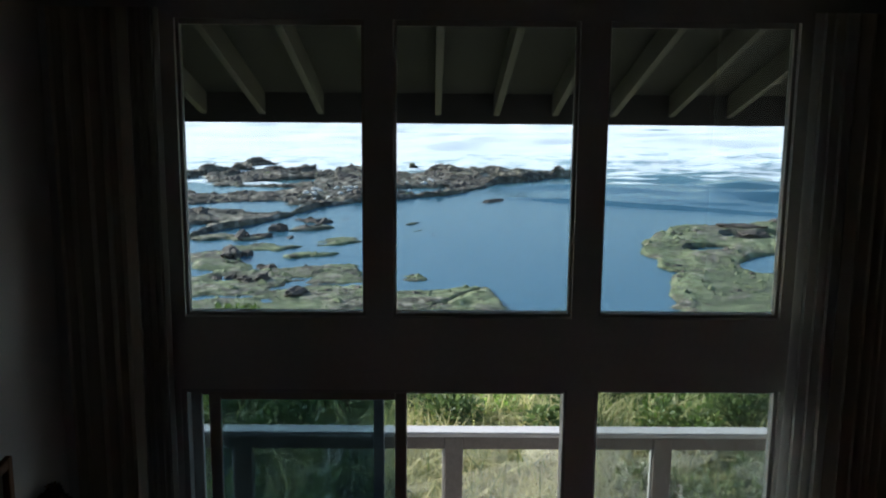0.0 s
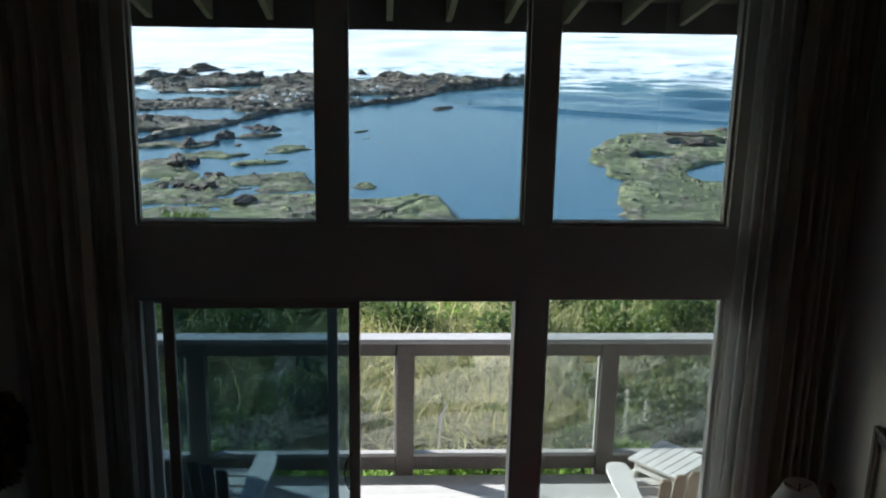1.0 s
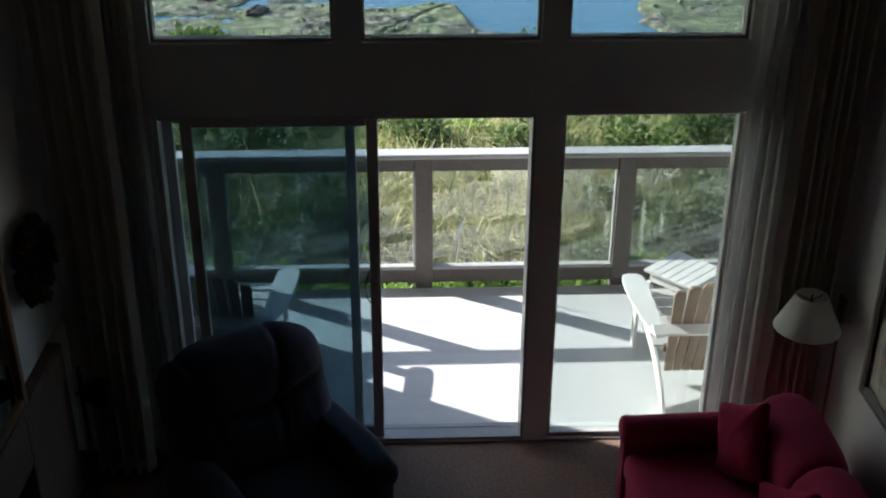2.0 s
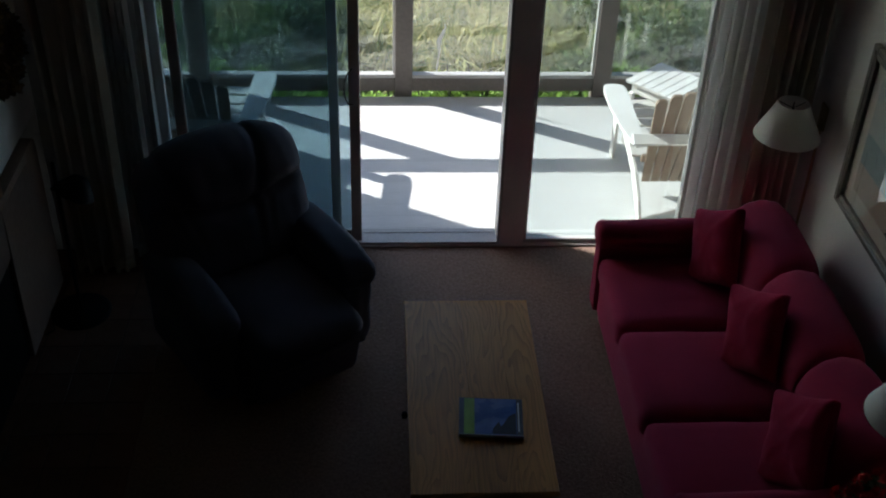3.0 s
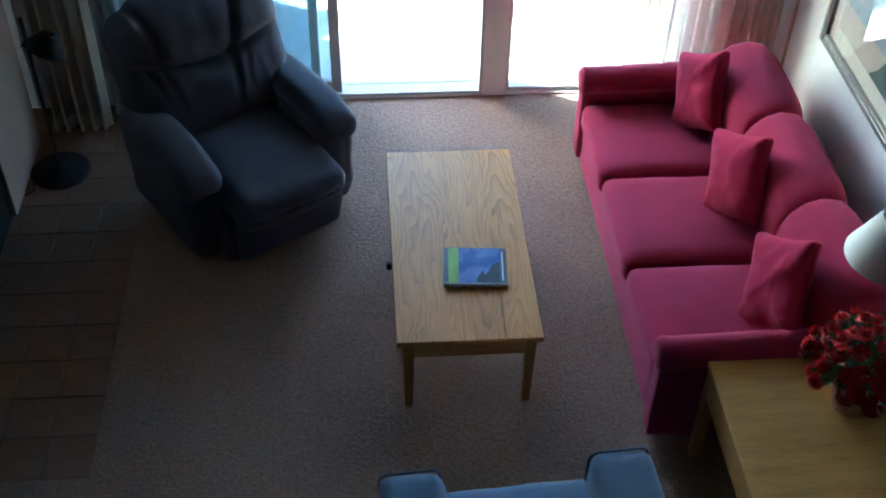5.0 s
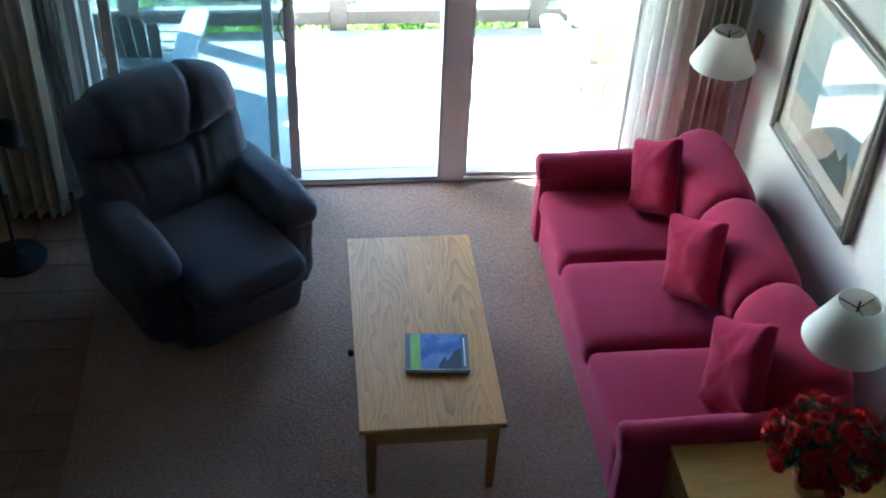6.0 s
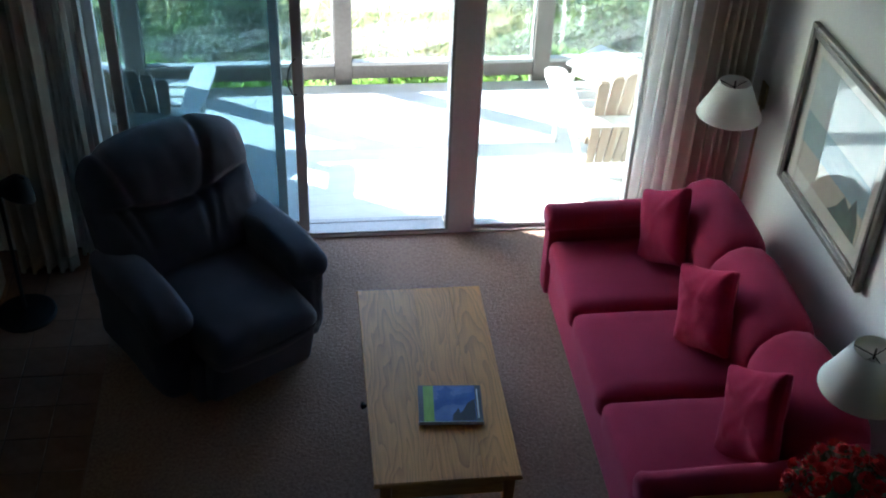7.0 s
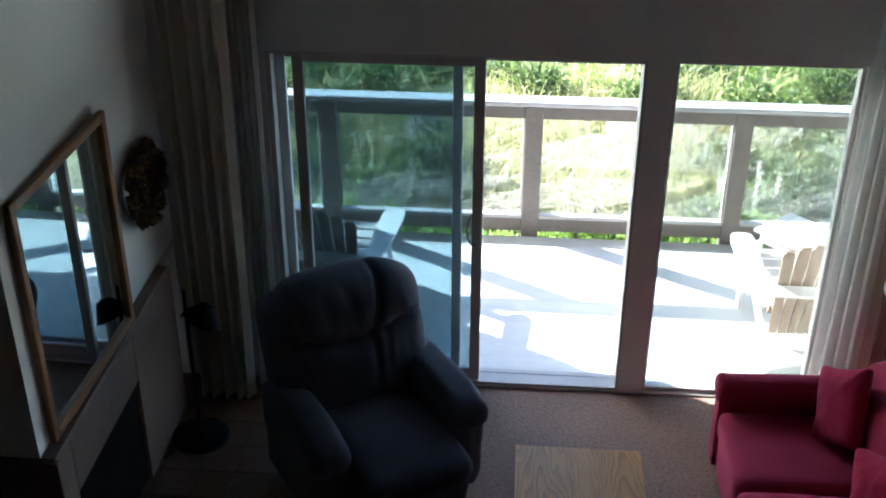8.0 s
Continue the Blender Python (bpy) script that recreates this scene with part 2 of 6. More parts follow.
M_GLASS_RAIL = pane_glass("rail_glass", (0.90, 0.91, 0.90), gloss=2.0, dirt=0.025)
M_PICGLASS = pane_glass("picture_glass", (0.97, 0.97, 0.97), dirt=0.0)
M_ALU = surface("door_aluminium", (0.50, 0.49, 0.47), (0.62, 0.61, 0.59), 0.45, 60, 3, 0.03)
M_ALU_DARK = surface("door_bronze", (0.44, 0.40, 0.36), (0.57, 0.525, 0.48), 0.5, 60, 3, 0.03)
M_DECK = surface("deck_paint", (0.52, 0.51, 0.49), (0.66, 0.65, 0.63), 0.65, 35, 2.5, 0.15, stretch=(0.3, 2, 2), piece=0.06)
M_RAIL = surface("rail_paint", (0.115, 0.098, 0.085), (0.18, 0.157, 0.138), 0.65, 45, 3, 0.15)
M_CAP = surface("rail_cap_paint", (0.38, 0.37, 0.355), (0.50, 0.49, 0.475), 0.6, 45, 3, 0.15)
M_WHITEWOOD = surface("white_wood", (0.62, 0.60, 0.56), (0.80, 0.78, 0.74), 0.55, 45, 4, 0.2)
M_TANWOOD = surface("tan_wood", (0.19, 0.135, 0.092), (0.31, 0.235, 0.17), 0.7, 40, 4, 0.2, stretch=(6, 6, 0.8))
M_SIDING = surface("siding_paint", (0.30, 0.27, 0.23), (0.40, 0.36, 0.31), 0.8, 40, 2, 0.2)
M_RAFTER = surface("rafter_paint", (0.12, 0.11, 0.082), (0.18, 0.165, 0.125), 0.75, 40, 2, 0.12)
# soffit and fascia: the eave's shade is put into these near-black colours
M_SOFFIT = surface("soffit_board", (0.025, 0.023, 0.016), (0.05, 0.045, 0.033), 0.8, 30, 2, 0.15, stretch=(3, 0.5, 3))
M_FASCIA = surface("dark_timber", (0.022, 0.020, 0.017), (0.045, 0.04, 0.035), 0.8, 40, 2, 0.12)
M_TERRA = surface("terracotta", (0.34, 0.13, 0.06), (0.48, 0.21, 0.11), 0.8, 50, 6, 0.15)
M_SOIL = surface("potting_soil", (0.03, 0.02, 0.015), (0.07, 0.05, 0.035), 0.95, 90, 8, 0.5)
M_PETAL = let_light(surface("red_petal", (0.36, 0.005, 0.009), (0.62, 0.017, 0.022), 0.7, 60, 12, 0.1), 0.35)
M_LEAF = surface("house_leaf", (0.035, 0.075, 0.030), (0.11, 0.18, 0.085), 0.5, 40, 15, 0.1)
M_LEAF_PALE = surface("pale_leaf", (0.28, 0.34, 0.26), (0.45, 0.50, 0.40), 0.55, 40, 15, 0.1)
M_DRIED = surface("dried_flowers", (0.10, 0.045, 0.018), (0.32, 0.19, 0.07), 0.9, 50, 14, 0.3)
M_DRIED_DARK = surface("dried_leaves", (0.05, 0.025, 0.012), (0.13, 0.075, 0.035), 0.9, 50, 14, 0.3)
M_DROPPING = surface("dried_splash", (0.75, 0.75, 0.72), (0.85, 0.85, 0.82), 0.8, 60, 9, 0.1)
M_MIRROR = bpy.data.materials.new("mirror_silver")
M_MIRROR.use_nodes = True
mb = M_MIRROR.node_tree.nodes["Principled BSDF"]
mb.inputs["Base Color"].default_value = (0.86, 0.89, 0.88, 1)
mb.inputs["Metallic"].default_value, mb.inputs["Roughness"].default_value = 1.0, 0.015


# ---- mesh helpers ----
def part(name, bm, material, parent=None, label="", smooth=False):
    me = bpy.data.meshes.new(name)
    if smooth:
        for f in bm.faces:
            f.smooth = True
    bm.to_mesh(me)
    bm.free()
    for m in material if isinstance(material, (list, tuple)) else [material]:
        me.materials.append(m)
    ob = new(name, me)
    if parent is not None:
        ob.parent = parent
    if label:
        ob["label"] = label
    if name == "pane":
        ob.visible_shadow = False
    return ob


def thing(name, m, label, category, group="", kind=""):
    """An empty at a thing's base, that its parts hang under."""
    ob = new(name)
    ob.empty_display_size = 0.1
    ob.matrix_basis = m
    return tagged(ob, label, category, group, kind)


def add_box(bm, lo, hi, bevel=0.0, m=None, segments=1):
    size = [b - a for a, b in zip(lo, hi)]
    mid = [(a + b) / 2 for a, b in zip(lo, hi)]
    mat = Matrix.Translation(mid) @ Matrix.Diagonal((*size, 1))
    if m is not None:
        mat = m @ mat
    made = bmesh.ops.create_cube(bm, size=1, matrix=mat)["verts"]
    if bevel:
        edges = list({e for v in made for e in v.link_edges})
        bmesh.ops.bevel(bm, geom=edges, offset=bevel, segments=segments, affect="EDGES", profile=0.5)
    return bm


def box(lo, hi, bevel=0.0, m=None, segments=1):
    return add_box(bmesh.new(), lo, hi, bevel, m, segments)


def soft_box(lo, hi, r, puff=0.0, cuts=9, m=None, wobble=0.0, squeeze=None):
    """A padded block: rounded edges of radius r, its top and bottom puffed, with slight unevenness."""
    half = Vector([(b - a) / 2 for a, b in zip(lo, hi)])
    mid = Vector([(a + b) / 2 for a, b in zip(lo, hi)])
    bm = bmesh.new()
    bmesh.ops.create_cube(bm, size=2)
    bmesh.ops.subdivide_edges(bm, edges=bm.edges[:], cuts=cuts, use_grid_fill=True)
    core = [max(h - r, 0.001) for h in half]
    for v in bm.verts:
        u = [math.sin(c * math.pi / 2) * 0.35 + c * 0.65 for c in v.co]
        p = Vector([c * h for c, h in zip(u, half)])
        q = Vector([max(-c, min(c, a)) for a, c in zip(p, core)])
        d = p - q
        if d.length > 1e-6:
            p = q + d.normalized() * r
        p.z += math.copysign(puff * (1 - u[0] ** 2) * (1 - u[1] ** 2), p.z) if abs(v.co.z) > 0.99 else 0
        if wobble:
            p += Vector(noise.noise_vector((p + mid) * 7)) * wobble
        if squeeze:
            p = squeeze(p, half)
        v.co = mid + p
    if m is not None:
        bmesh.ops.transform(bm, matrix=m, verts=bm.verts)
    return bm


def add_tube(bm, pts, r, sides=8, r_end=None, cap=True):
    """A round rod along points."""
    pts = [Vector(p) for p in pts]
    rings = []
    for i, p in enumerate(pts):
        d = (pts[min(i + 1, len(pts) - 1)] - pts[max(i - 1, 0)]).normalized()
        side = d.cross(Vector((0, 0, 1)))
        if side.length < 0.05:
            side = d.cross(Vector((0, 1, 0)))
        side.normalize()
        up = side.cross(d)
        rr = r if r_end is None else r + (r_end - r) * i / (len(pts) - 1)
        rings.append([bm.verts.new(p + (side * math.cos(a) + up * math.sin(a)) * rr) for a in [2 * math.pi * k / sides for k in range(sides)]])
    for a, b in zip(rings, rings[1:]):
        for k in range(sides):
            bm.faces.new((a[k], a[(k + 1) % sides], b[(k + 1) % sides], b[k]))
    if cap:
        bm.faces.new(rings[0][::-1])
        bm.faces.new(rings[-1])
    return bm


def tube(pts, r, sides=8, r_end=None):
    return add_tube(bmesh.new(), pts, r, sides, r_end)


def lathe(profile, sides=32, m=None):
    """A turned body from (radius, height) pairs, closed where the radius is 0."""
    bm = bmesh.new()
    rings = []
    for r, z in profile:
        rings.append([bm.verts.new((r * math.cos(2 * math.pi * k / sides), r * math.sin(2 * math.pi * k / sides), z)) for k in range(sides)] if r > 0 else [bm.verts.new((0, 0, z))])
    for a, b in zip(rings, rings[1:]):
        for k in range(sides):
            j = (k + 1) % sides
            if len(a) == 1:
                bm.faces.new((a[0], b[k], b[j]))
            elif len(b) == 1:
                bm.faces.new((a[k], a[j], b[0]))
            else:
                bm.faces.new((a[k], a[j], b[j], b[k]))
    if m is not None:
        bmesh.ops.transform(bm, matrix=m, verts=bm.verts)
    return bm


def extrude_outline(pts, depth, axis="y", bevel=0.0):
    """A flat outline of (a, b) pairs pulled to a depth along one axis: y takes (x, z), x takes (y, z), z takes (x, y)."""
    bm = bmesh.new()

    def at(a, b, d):
        return {"y": (a, d, b), "x": (d, a, b), "z": (a, b, d)}[axis]

    lo = [bm.verts.new(at(a, b, 0)) for a, b in pts]
    hi = [bm.verts.new(at(a, b, depth)) for a, b in pts]
    bm.faces.new(lo)
    bm.faces.new(hi[::-1])
    n = len(pts)
    for k in range(n):
        bm.faces.new((lo[k], hi[k], hi[(k + 1) % n], lo[(k + 1) % n]))
    bmesh.ops.recalc_face_normals(bm, faces=bm.faces[:])
    if bevel:
        bmesh.ops.bevel(bm, geom=bm.edges[:], offset=bevel, segments=2, affect="EDGES", profile=0.5)
    return bm


def structure(name, bm, material, label):
    return tagged(part(name, bm, material), label, name.split("_")[0], kind="structure")


# ---- the room's shell ----
XL, XR, XB = -3.25, 1.65, -2.55      # side walls and the face of the chimney breast
YB, ZF = -9.0, 2.42                  # back wall, loft floor
WT = 0.16                            # window wall's thickness
SLOPE, EAVE = 0.308, 3.939            # the rafters' underside at the wall and its fall per metre


def under(y):
    return EAVE - SLOPE * y


carpet = box((-1.857, YB, -0.2), (XR, 0.0, 0.0))
add_box(carpet, (XL, YB, -0.2), (-1.857, -2.63, 0.0))
structure("floor", carpet, M_CARPET, "mauve-beige cut pile carpet, worn in the middle")
hearth = structure("floor_hearth", box((XL, -2.63, -0.2), (-1.857, 0.0, -0.003)), M_GROUT, "grout bed of the tiled floor strip along the fireplace")

wall = bmesh.new()
for x0, x1, z0, z1 in [
    (XB, -1.95, 0.0, 2.05), (0.02, 0.16, 0.0, 2.05), (1.108, XR, 0.0, 2.05), (-1.95, 0.02, -0.2, 0.012), (0.16, 1.108, -0.2, 0.012),
    (XB, XR, 2.05, 2.43), (XB, -1.911, 2.43, 3.9), (-1.008, -0.870, 2.43, 3.9), (0.029, 0.165, 2.43, 3.9), (1.080, XR, 2.43, 3.9), (XB, XR, 3.9, 4.15)]:
    add_box(wall, (x0, 0.0, z0), (x1, 0.10 if x0 == 0.02 else WT, z1))
structure("wall_window", wall, M_TRIM, "painted window wall with three tall upper windows and a patio door")
structure("wall_right", box((XR, -3.75, -0.2), (XR + 0.15, WT, 7.2)), M_WALL, "off-white painted plaster side wall")
structure("wall_rear", box((XR, YB, -0.2), (XR + 0.15, -3.75, 7.2)), M_UNSEEN_DARK, "unseen side wall under and beside the loft, dark to cut bounce light")
structure("wall_left", box((XL - 0.15, YB, -0.2), (XL, -1.95, 7.2)), M_UNSEEN_DARK, "unseen side wall beyond the chimney breast, dark to cut bounce light")
structure("wall_breast", box((XL, -1.95, 0.93), (XB, WT, 7.2)), M_WALL, "off-white painted chimney breast above the mantel ledge")
structure("wall_back", box((XL, YB - 0.15, -0.2), (XR, YB, 7.2)), M_UNSEEN_DARK, "plain unseen back wall, dark to cut bounce light")
ceil = bmesh.new()
p = [(XL, 0.16, under(0) + 0.12), (XR, 0.16, under(0) + 0.12), (XR, YB, under(YB) + 0.12), (XL, YB, under(YB) + 0.12)]
lo = [ceil.verts.new(v) for v in p]
hi = [ceil.verts.new((x, y, z + 0.15)) for x, y, z in p]
ceil.faces.new(lo)
ceil.faces.new(hi[::-1])
for k in range(4):
    ceil.faces.new((lo[k], hi[k], hi[(k + 1) % 4], lo[(k + 1) % 4]))
bmesh.ops.recalc_face_normals(ceil, faces=ceil.faces[:])
structure("ceiling", ceil, M_CEIL, "sloped unseen ceiling rising away from the windows, dark to cut bounce light")
structure("floor_loft", box((XL, YB, ZF - 0.28), (XR, -5.9, ZF)), M_CARPET, "carpeted loft floor over the back of the room")
structure("baseboard", box((XR - 0.014, -8.9, 0.0), (XR - 0.001, -0.02, 0.085), 0.004), M_TRIM, "painted baseboard along the side wall")

# fireplace surround: panels round an opening, a matt black firebox front behind, a ledge on top
SX = -2.48
fp = thing("fireplace", pose(SX, -1.0, 0), "beige plaster fireplace surround with a black firebox and a narrow ledge", "fireplace", kind="structure")


def fpart(name, lo, hi, mat, label="", bevel=0.004):
    return part(name, box([a - o for a, o in zip(lo, (SX, -1.0, 0))], [a - o for a, o in zip(hi, (SX, -1.0, 0))], bevel), mat, fp, label)


fpart("side_panel", (XB - 0.2, -0.965, 0), (SX, -0.31, 0.90), M_SURROUND, "beige plaster side panel")
fpart("lintel_panel", (XB - 0.2, -1.80, 0.63), (SX, -0.968, 0.90), M_SURROUND, "beige plaster panel over the firebox")
fpart("end_panel", (XB - 0.2, -1.95, 0), (SX, -1.803, 0.90), M_SURROUND)
fpart("ledge", (XB - 0.1, -1.955, 0.900), (SX + 0.001, -0.305, 0.926), M_SURROUND, "rounded plaster ledge", 0.012)
fpart("firebox", (XB - 0.6, -1.80, 0.0), (SX - 0.025, -0.968, 0.63), M_MATT_BLACK, "matt black firebox front")
fpart("return_panel", (XL + 0.01, -1.962, 0.0), (XB - 0.21, -1.95, 0.925), M_FASCIA, "dark return panel")
# near-black sheet closing the hollow below the ledge
fpart("backing", (XL + 0.01, -1.948, 0.0), (XB - 0.62, -0.004, 0.925), M_MATT_BLACK)

# outside shell: eaves with rafters, an unseen dividing wall that shapes the sun, siding
eave = thing("roof_eave", pose(0, 0, 0), "timber roof overhang with exposed painted rafters and a dark fascia", "roof", kind="structure")
bm = bmesh.new()
q = [(-9, 0.17), (9, 0.17), (9, 2.36), (-9, 2.36)]
lo = [bm.verts.new((x, y, under(y) + 0.15)) for x, y in q]
hi = [bm.verts.new((x, y, under(y) + 0.24)) for x, y in q]
bm.faces.new(lo)
bm.faces.new(hi[::-1])
for k in range(4):
    bm.faces.new((lo[k], hi[k], hi[(k + 1) % 4], lo[(k + 1) % 4]))
bmesh.ops.recalc_face_normals(bm, faces=bm.faces[:])
part("soffit", bm, M_SOFFIT, eave, "soffit boards, their shade put into a dark grey-brown")
bm = extrude_outline([(0.165, under(0.165)), (2.345, under(2.345)), (2.345, under(2.345) + 0.148), (0.165, under(0.165) + 0.148)], 0.042, "x", 0.003)
rafter_mesh = None
for k in range(-8, 16):
    x = -1.872 + 0.4033 * k
    if rafter_mesh is None:
        r = part("rafter", bm, M_RAFTER, eave)
        rafter_mesh = r.data
    else:
        r = new("rafter", rafter_mesh)
        r.parent = eave
    r.location = (x, 0, 0)
part("fascia", box((-9, 2.347, 3.158), (9, 2.39, 3.47), 0.004), M_FASCIA, eave, "fascia board, its shade put into a dark colour")
part("roof_deck", box((-9, 0.2, 4.16), (9, 0.3, 4.2)), M_FASCIA, eave)
structure("wall_outside_left", box((-9, 0.02, -3.0), (XL - 0.16, WT + 0.02, 4.15)), M_SIDING, "painted siding of the house beside the unit")
structure("wall_outside_corner", box((XL - 0.15, WT + 0.002, -3.0), (-1.95, WT + 0.02, 4.1)), M_SIDING, "painted siding beside the patio door")
structure("wall_outside_right", box((XR + 0.16, 0.02, -3.0), (9, WT + 0.02, 4.15)), M_SIDING, "painted siding of the house beside the unit")
# edge set by the deck's shadow line; upper step added to block sun indoors
divider = extrude_outline([(WT + 0.03, -3.0), (1.88, -3.0), (1.88, 2.17), (2.34, 2.17), (2.34, under(2.34)), (WT + 0.03, under(WT))], 0.15, "x")
bmesh.ops.translate(divider, vec=(-2.95, 0, 0), verts=divider.verts)
structure("wall_divider", divider, M_SIDING, "painted unseen dividing wall at the end of the deck, upper step added to block sun")

# ---- windows ----
def upper_window(name, x0, x1):
    x0, x1 = x0 - 0.018, x1 + 0.018
    w = thing(name, pose((x0 + x1) / 2, 0.07, 2.43), "tall fixed upper window in a painted frame, facing the sea", "window", "upper windows", "structure")
    h, d = (x1 - x0) / 2, 1.47
    for nm, lo, hi in [("stile", (-h, -0.03, 0), (-h + 0.016, 0.03, d)), ("stile", (h - 0.016, -0.03, 0), (h, 0.03, d)), ("sill", (-h + 0.016, -0.03, 0), (h - 0.016, 0.03, 0.016)), ("head", (-h + 0.016, -0.03, d - 0.03), (h - 0.016, 0.03, d))]:
        part(nm, box(lo, hi, 0.003), M_ALU_DARK, w)
    part("pane", box((-h + 0.016, -0.003, 0.016), (h - 0.016, 0.003, d - 0.03)), M_GLASS, w, "clear glass pane")
    return w


upper_window("window_1", -1.893, -1.026)
upper_window("window_2", -0.852, 0.011)
upper_window("window_3", 0.183, 1.062)

w = thing("window_4", pose(0.634, 0.06, 0.012), "floor-length fixed glass window beside the patio door", "window", kind="structure")
h, d = 0.474, 2.038
for nm, lo, hi in [("stile", (-h, -0.035, 0), (-h + 0.022, 0.035, d)), ("stile", (h - 0.022, -0.035, 0), (h, 0.035, d)), ("sill", (-h + 0.022, -0.035, 0), (h - 0.022, 0.035, 0.025)), ("head", (-h + 0.022, -0.035, d - 0.018), (h - 0.022, 0.035, d))]:
    part(nm, box(lo, hi, 0.003), M_ALU, w)
part("pane", box((-h + 0.022, -0.003, 0.025), (h - 0.022, 0.003, d - 0.018)), M_GLASS, w, "clear glass pane")

# patio door: a fixed leaf behind, the sliding leaf pushed open in front of it
pd = thing("door_1", pose(-0.965, 0.08, 0.012), "sliding glass patio door in aluminium frames, standing open", "door", kind="structure")
for nm, lo, hi in [("jamb", (-0.985, -0.07, 0), (-0.955, 0.07, 2.038)), ("jamb", (0.968, -0.07, 0), (0.985, 0.07, 2.038)), ("head", (-0.955, -0.07, 2.015), (0.968, 0.07, 2.038)), ("track", (-0.955, -0.075, 0), (0.968, 0.075, 0.018))]:
    part(nm, box(lo, hi, 0.003), M_CAP if nm == "track" else M_ALU, pd)
part("track_rib", box((-0.935, 0.028, 0.018), (0.94, 0.035, 0.021)), M_CAP, pd)


def leaf(name, x0, x1, y, stile, mat, rail_b=0.075):
    lf = part(name, box((x0, y - 0.018, 0.02), (x0 + stile, y + 0.018, 2.012), 0.004), mat, pd, "aluminium leaf with tinted glass")
    part("stile", box((x1 - stile, y - 0.018, 0.02), (x1, y + 0.018, 2.012), 0.004), mat, lf)
    part("rail", box((x0 + stile, y - 0.018, 0.02), (x1 - stile, y + 0.018, 0.02 + rail_b), 0.004), mat, lf)
    part("rail", box((x0 + stile, y - 0.018, 1.972), (x1 - stile, y + 0.018, 2.012), 0.004), mat, lf)
    part("pane", box((x0 + stile, y - 0.003, 0.02 + rail_b), (x1 - stile, y + 0.003, 1.972)), M_GLASS_DOOR, lf, "tinted glass pane")
    return lf


leaf("fixed_leaf", -0.955, 0.045, 0.035, 0.055, M_ALU)
sl = leaf("sliding_leaf", -0.85, 0.165, -0.035, 0.06, M_ALU_DARK)
hb = bmesh.new()
add_tube(hb, [(0.126, -0.053, 0.93), (0.104, -0.078, 0.945), (0.086, -0.084, 0.99), (0.080, -0.084, 1.04), (0.086, -0.084, 1.09), (0.104, -0.078, 1.135), (0.126, -0.053, 1.15)], 0.0042, 10)
part("door_handle", hb, M_BLACK, sl, "black loop handle", True)
part("latch_plate", box((0.118, -0.058, 0.92), (0.152, -0.053, 1.16), 0.002), M_ALU, sl)


# ---- deck and railing ----
DZ = -0.08
deck = structure("deck", box((-2.8, WT + 0.02, DZ - 0.26), (6.5, 2.12, DZ - 0.04)), M_FASCIA, "grey painted timber deck")
board = None
y = WT + 0.03
while y < 2.06:
    if board is None:
        ob = part("board", box((-4.65, 0.0, -0.036), (4.65, 0.134, 0.0), 0.0006), M_DECK, deck)
        board = ob.data
    else:
        ob = new("board", board)
        ob.parent = deck
    ob.location = (1.85, y, DZ)
    y += 0.1341

rail = thing("railing", pose(0, 2.14, DZ), "taupe painted deck railing with a pale cap board and glass wind panels", "railing", kind="structure")


def rpart(name, lo, hi, mat, label="", bevel=0.005):
    return part(name, box([lo[0], lo[1] - 2.14, lo[2] - DZ], [hi[0], hi[1] - 2.14, hi[2] - DZ], bevel), mat, rail, label)


posts = [-3.57, -2.08, -0.577, 0.915, 2.41, 3.9]
for x in posts:
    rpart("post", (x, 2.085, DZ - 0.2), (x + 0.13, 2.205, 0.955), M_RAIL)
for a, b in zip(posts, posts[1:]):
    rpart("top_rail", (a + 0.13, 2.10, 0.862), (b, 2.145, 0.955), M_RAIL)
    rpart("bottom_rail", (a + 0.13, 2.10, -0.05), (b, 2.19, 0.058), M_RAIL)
    rpart("glass_stop", (a + 0.13, 2.092, 0.060), (b, 2.155, 0.088), M_CAP, "pale glazing bead", 0.004)
    rpart("glass_bead", (b - 0.016, 2.11, 0.09), (b - 0.001, 2.15, 0.861), M_CAP, "pale glazing bead", 0.003)
    rpart("pane", (a + 0.131, 2.158, 0.075), (b - 0.017, 2.164, 0.955), M_GLASS_RAIL, "salt-streaked glass wind panel", 0)
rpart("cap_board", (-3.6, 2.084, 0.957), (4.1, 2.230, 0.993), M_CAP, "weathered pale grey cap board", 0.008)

# a dried white splash that ran down the glass
bm = bmesh.new()
rnd = random.Random(5)
pts = [(-0.213, 0.47), (-0.205, 0.44), (-0.235, 0.38), (-0.25, 0.34), (-0.253, 0.30), (-0.247, 0.24), (-0.257, 0.18), (-0.262, 0.12), (-0.263, 0.09)]
wd = [0.006, 0.010, 0.022, 0.028, 0.018, 0.011, 0.009, 0.010, 0.006]
va = [bm.verts.new((x - g * 0.6, 2.1565, z)) for (x, z), g in zip(pts, wd)]
vb = [bm.verts.new((x + g * 0.6, 2.1565, z)) for (x, z), g in zip(pts, wd)]
for k in range(len(pts) - 1):
    bm.faces.new((va[k], vb[k], vb[k + 1], va[k + 1]))
tagged(part("bird_splash", bm, M_DROPPING), "dried white splash streak on the railing glass", "stain")


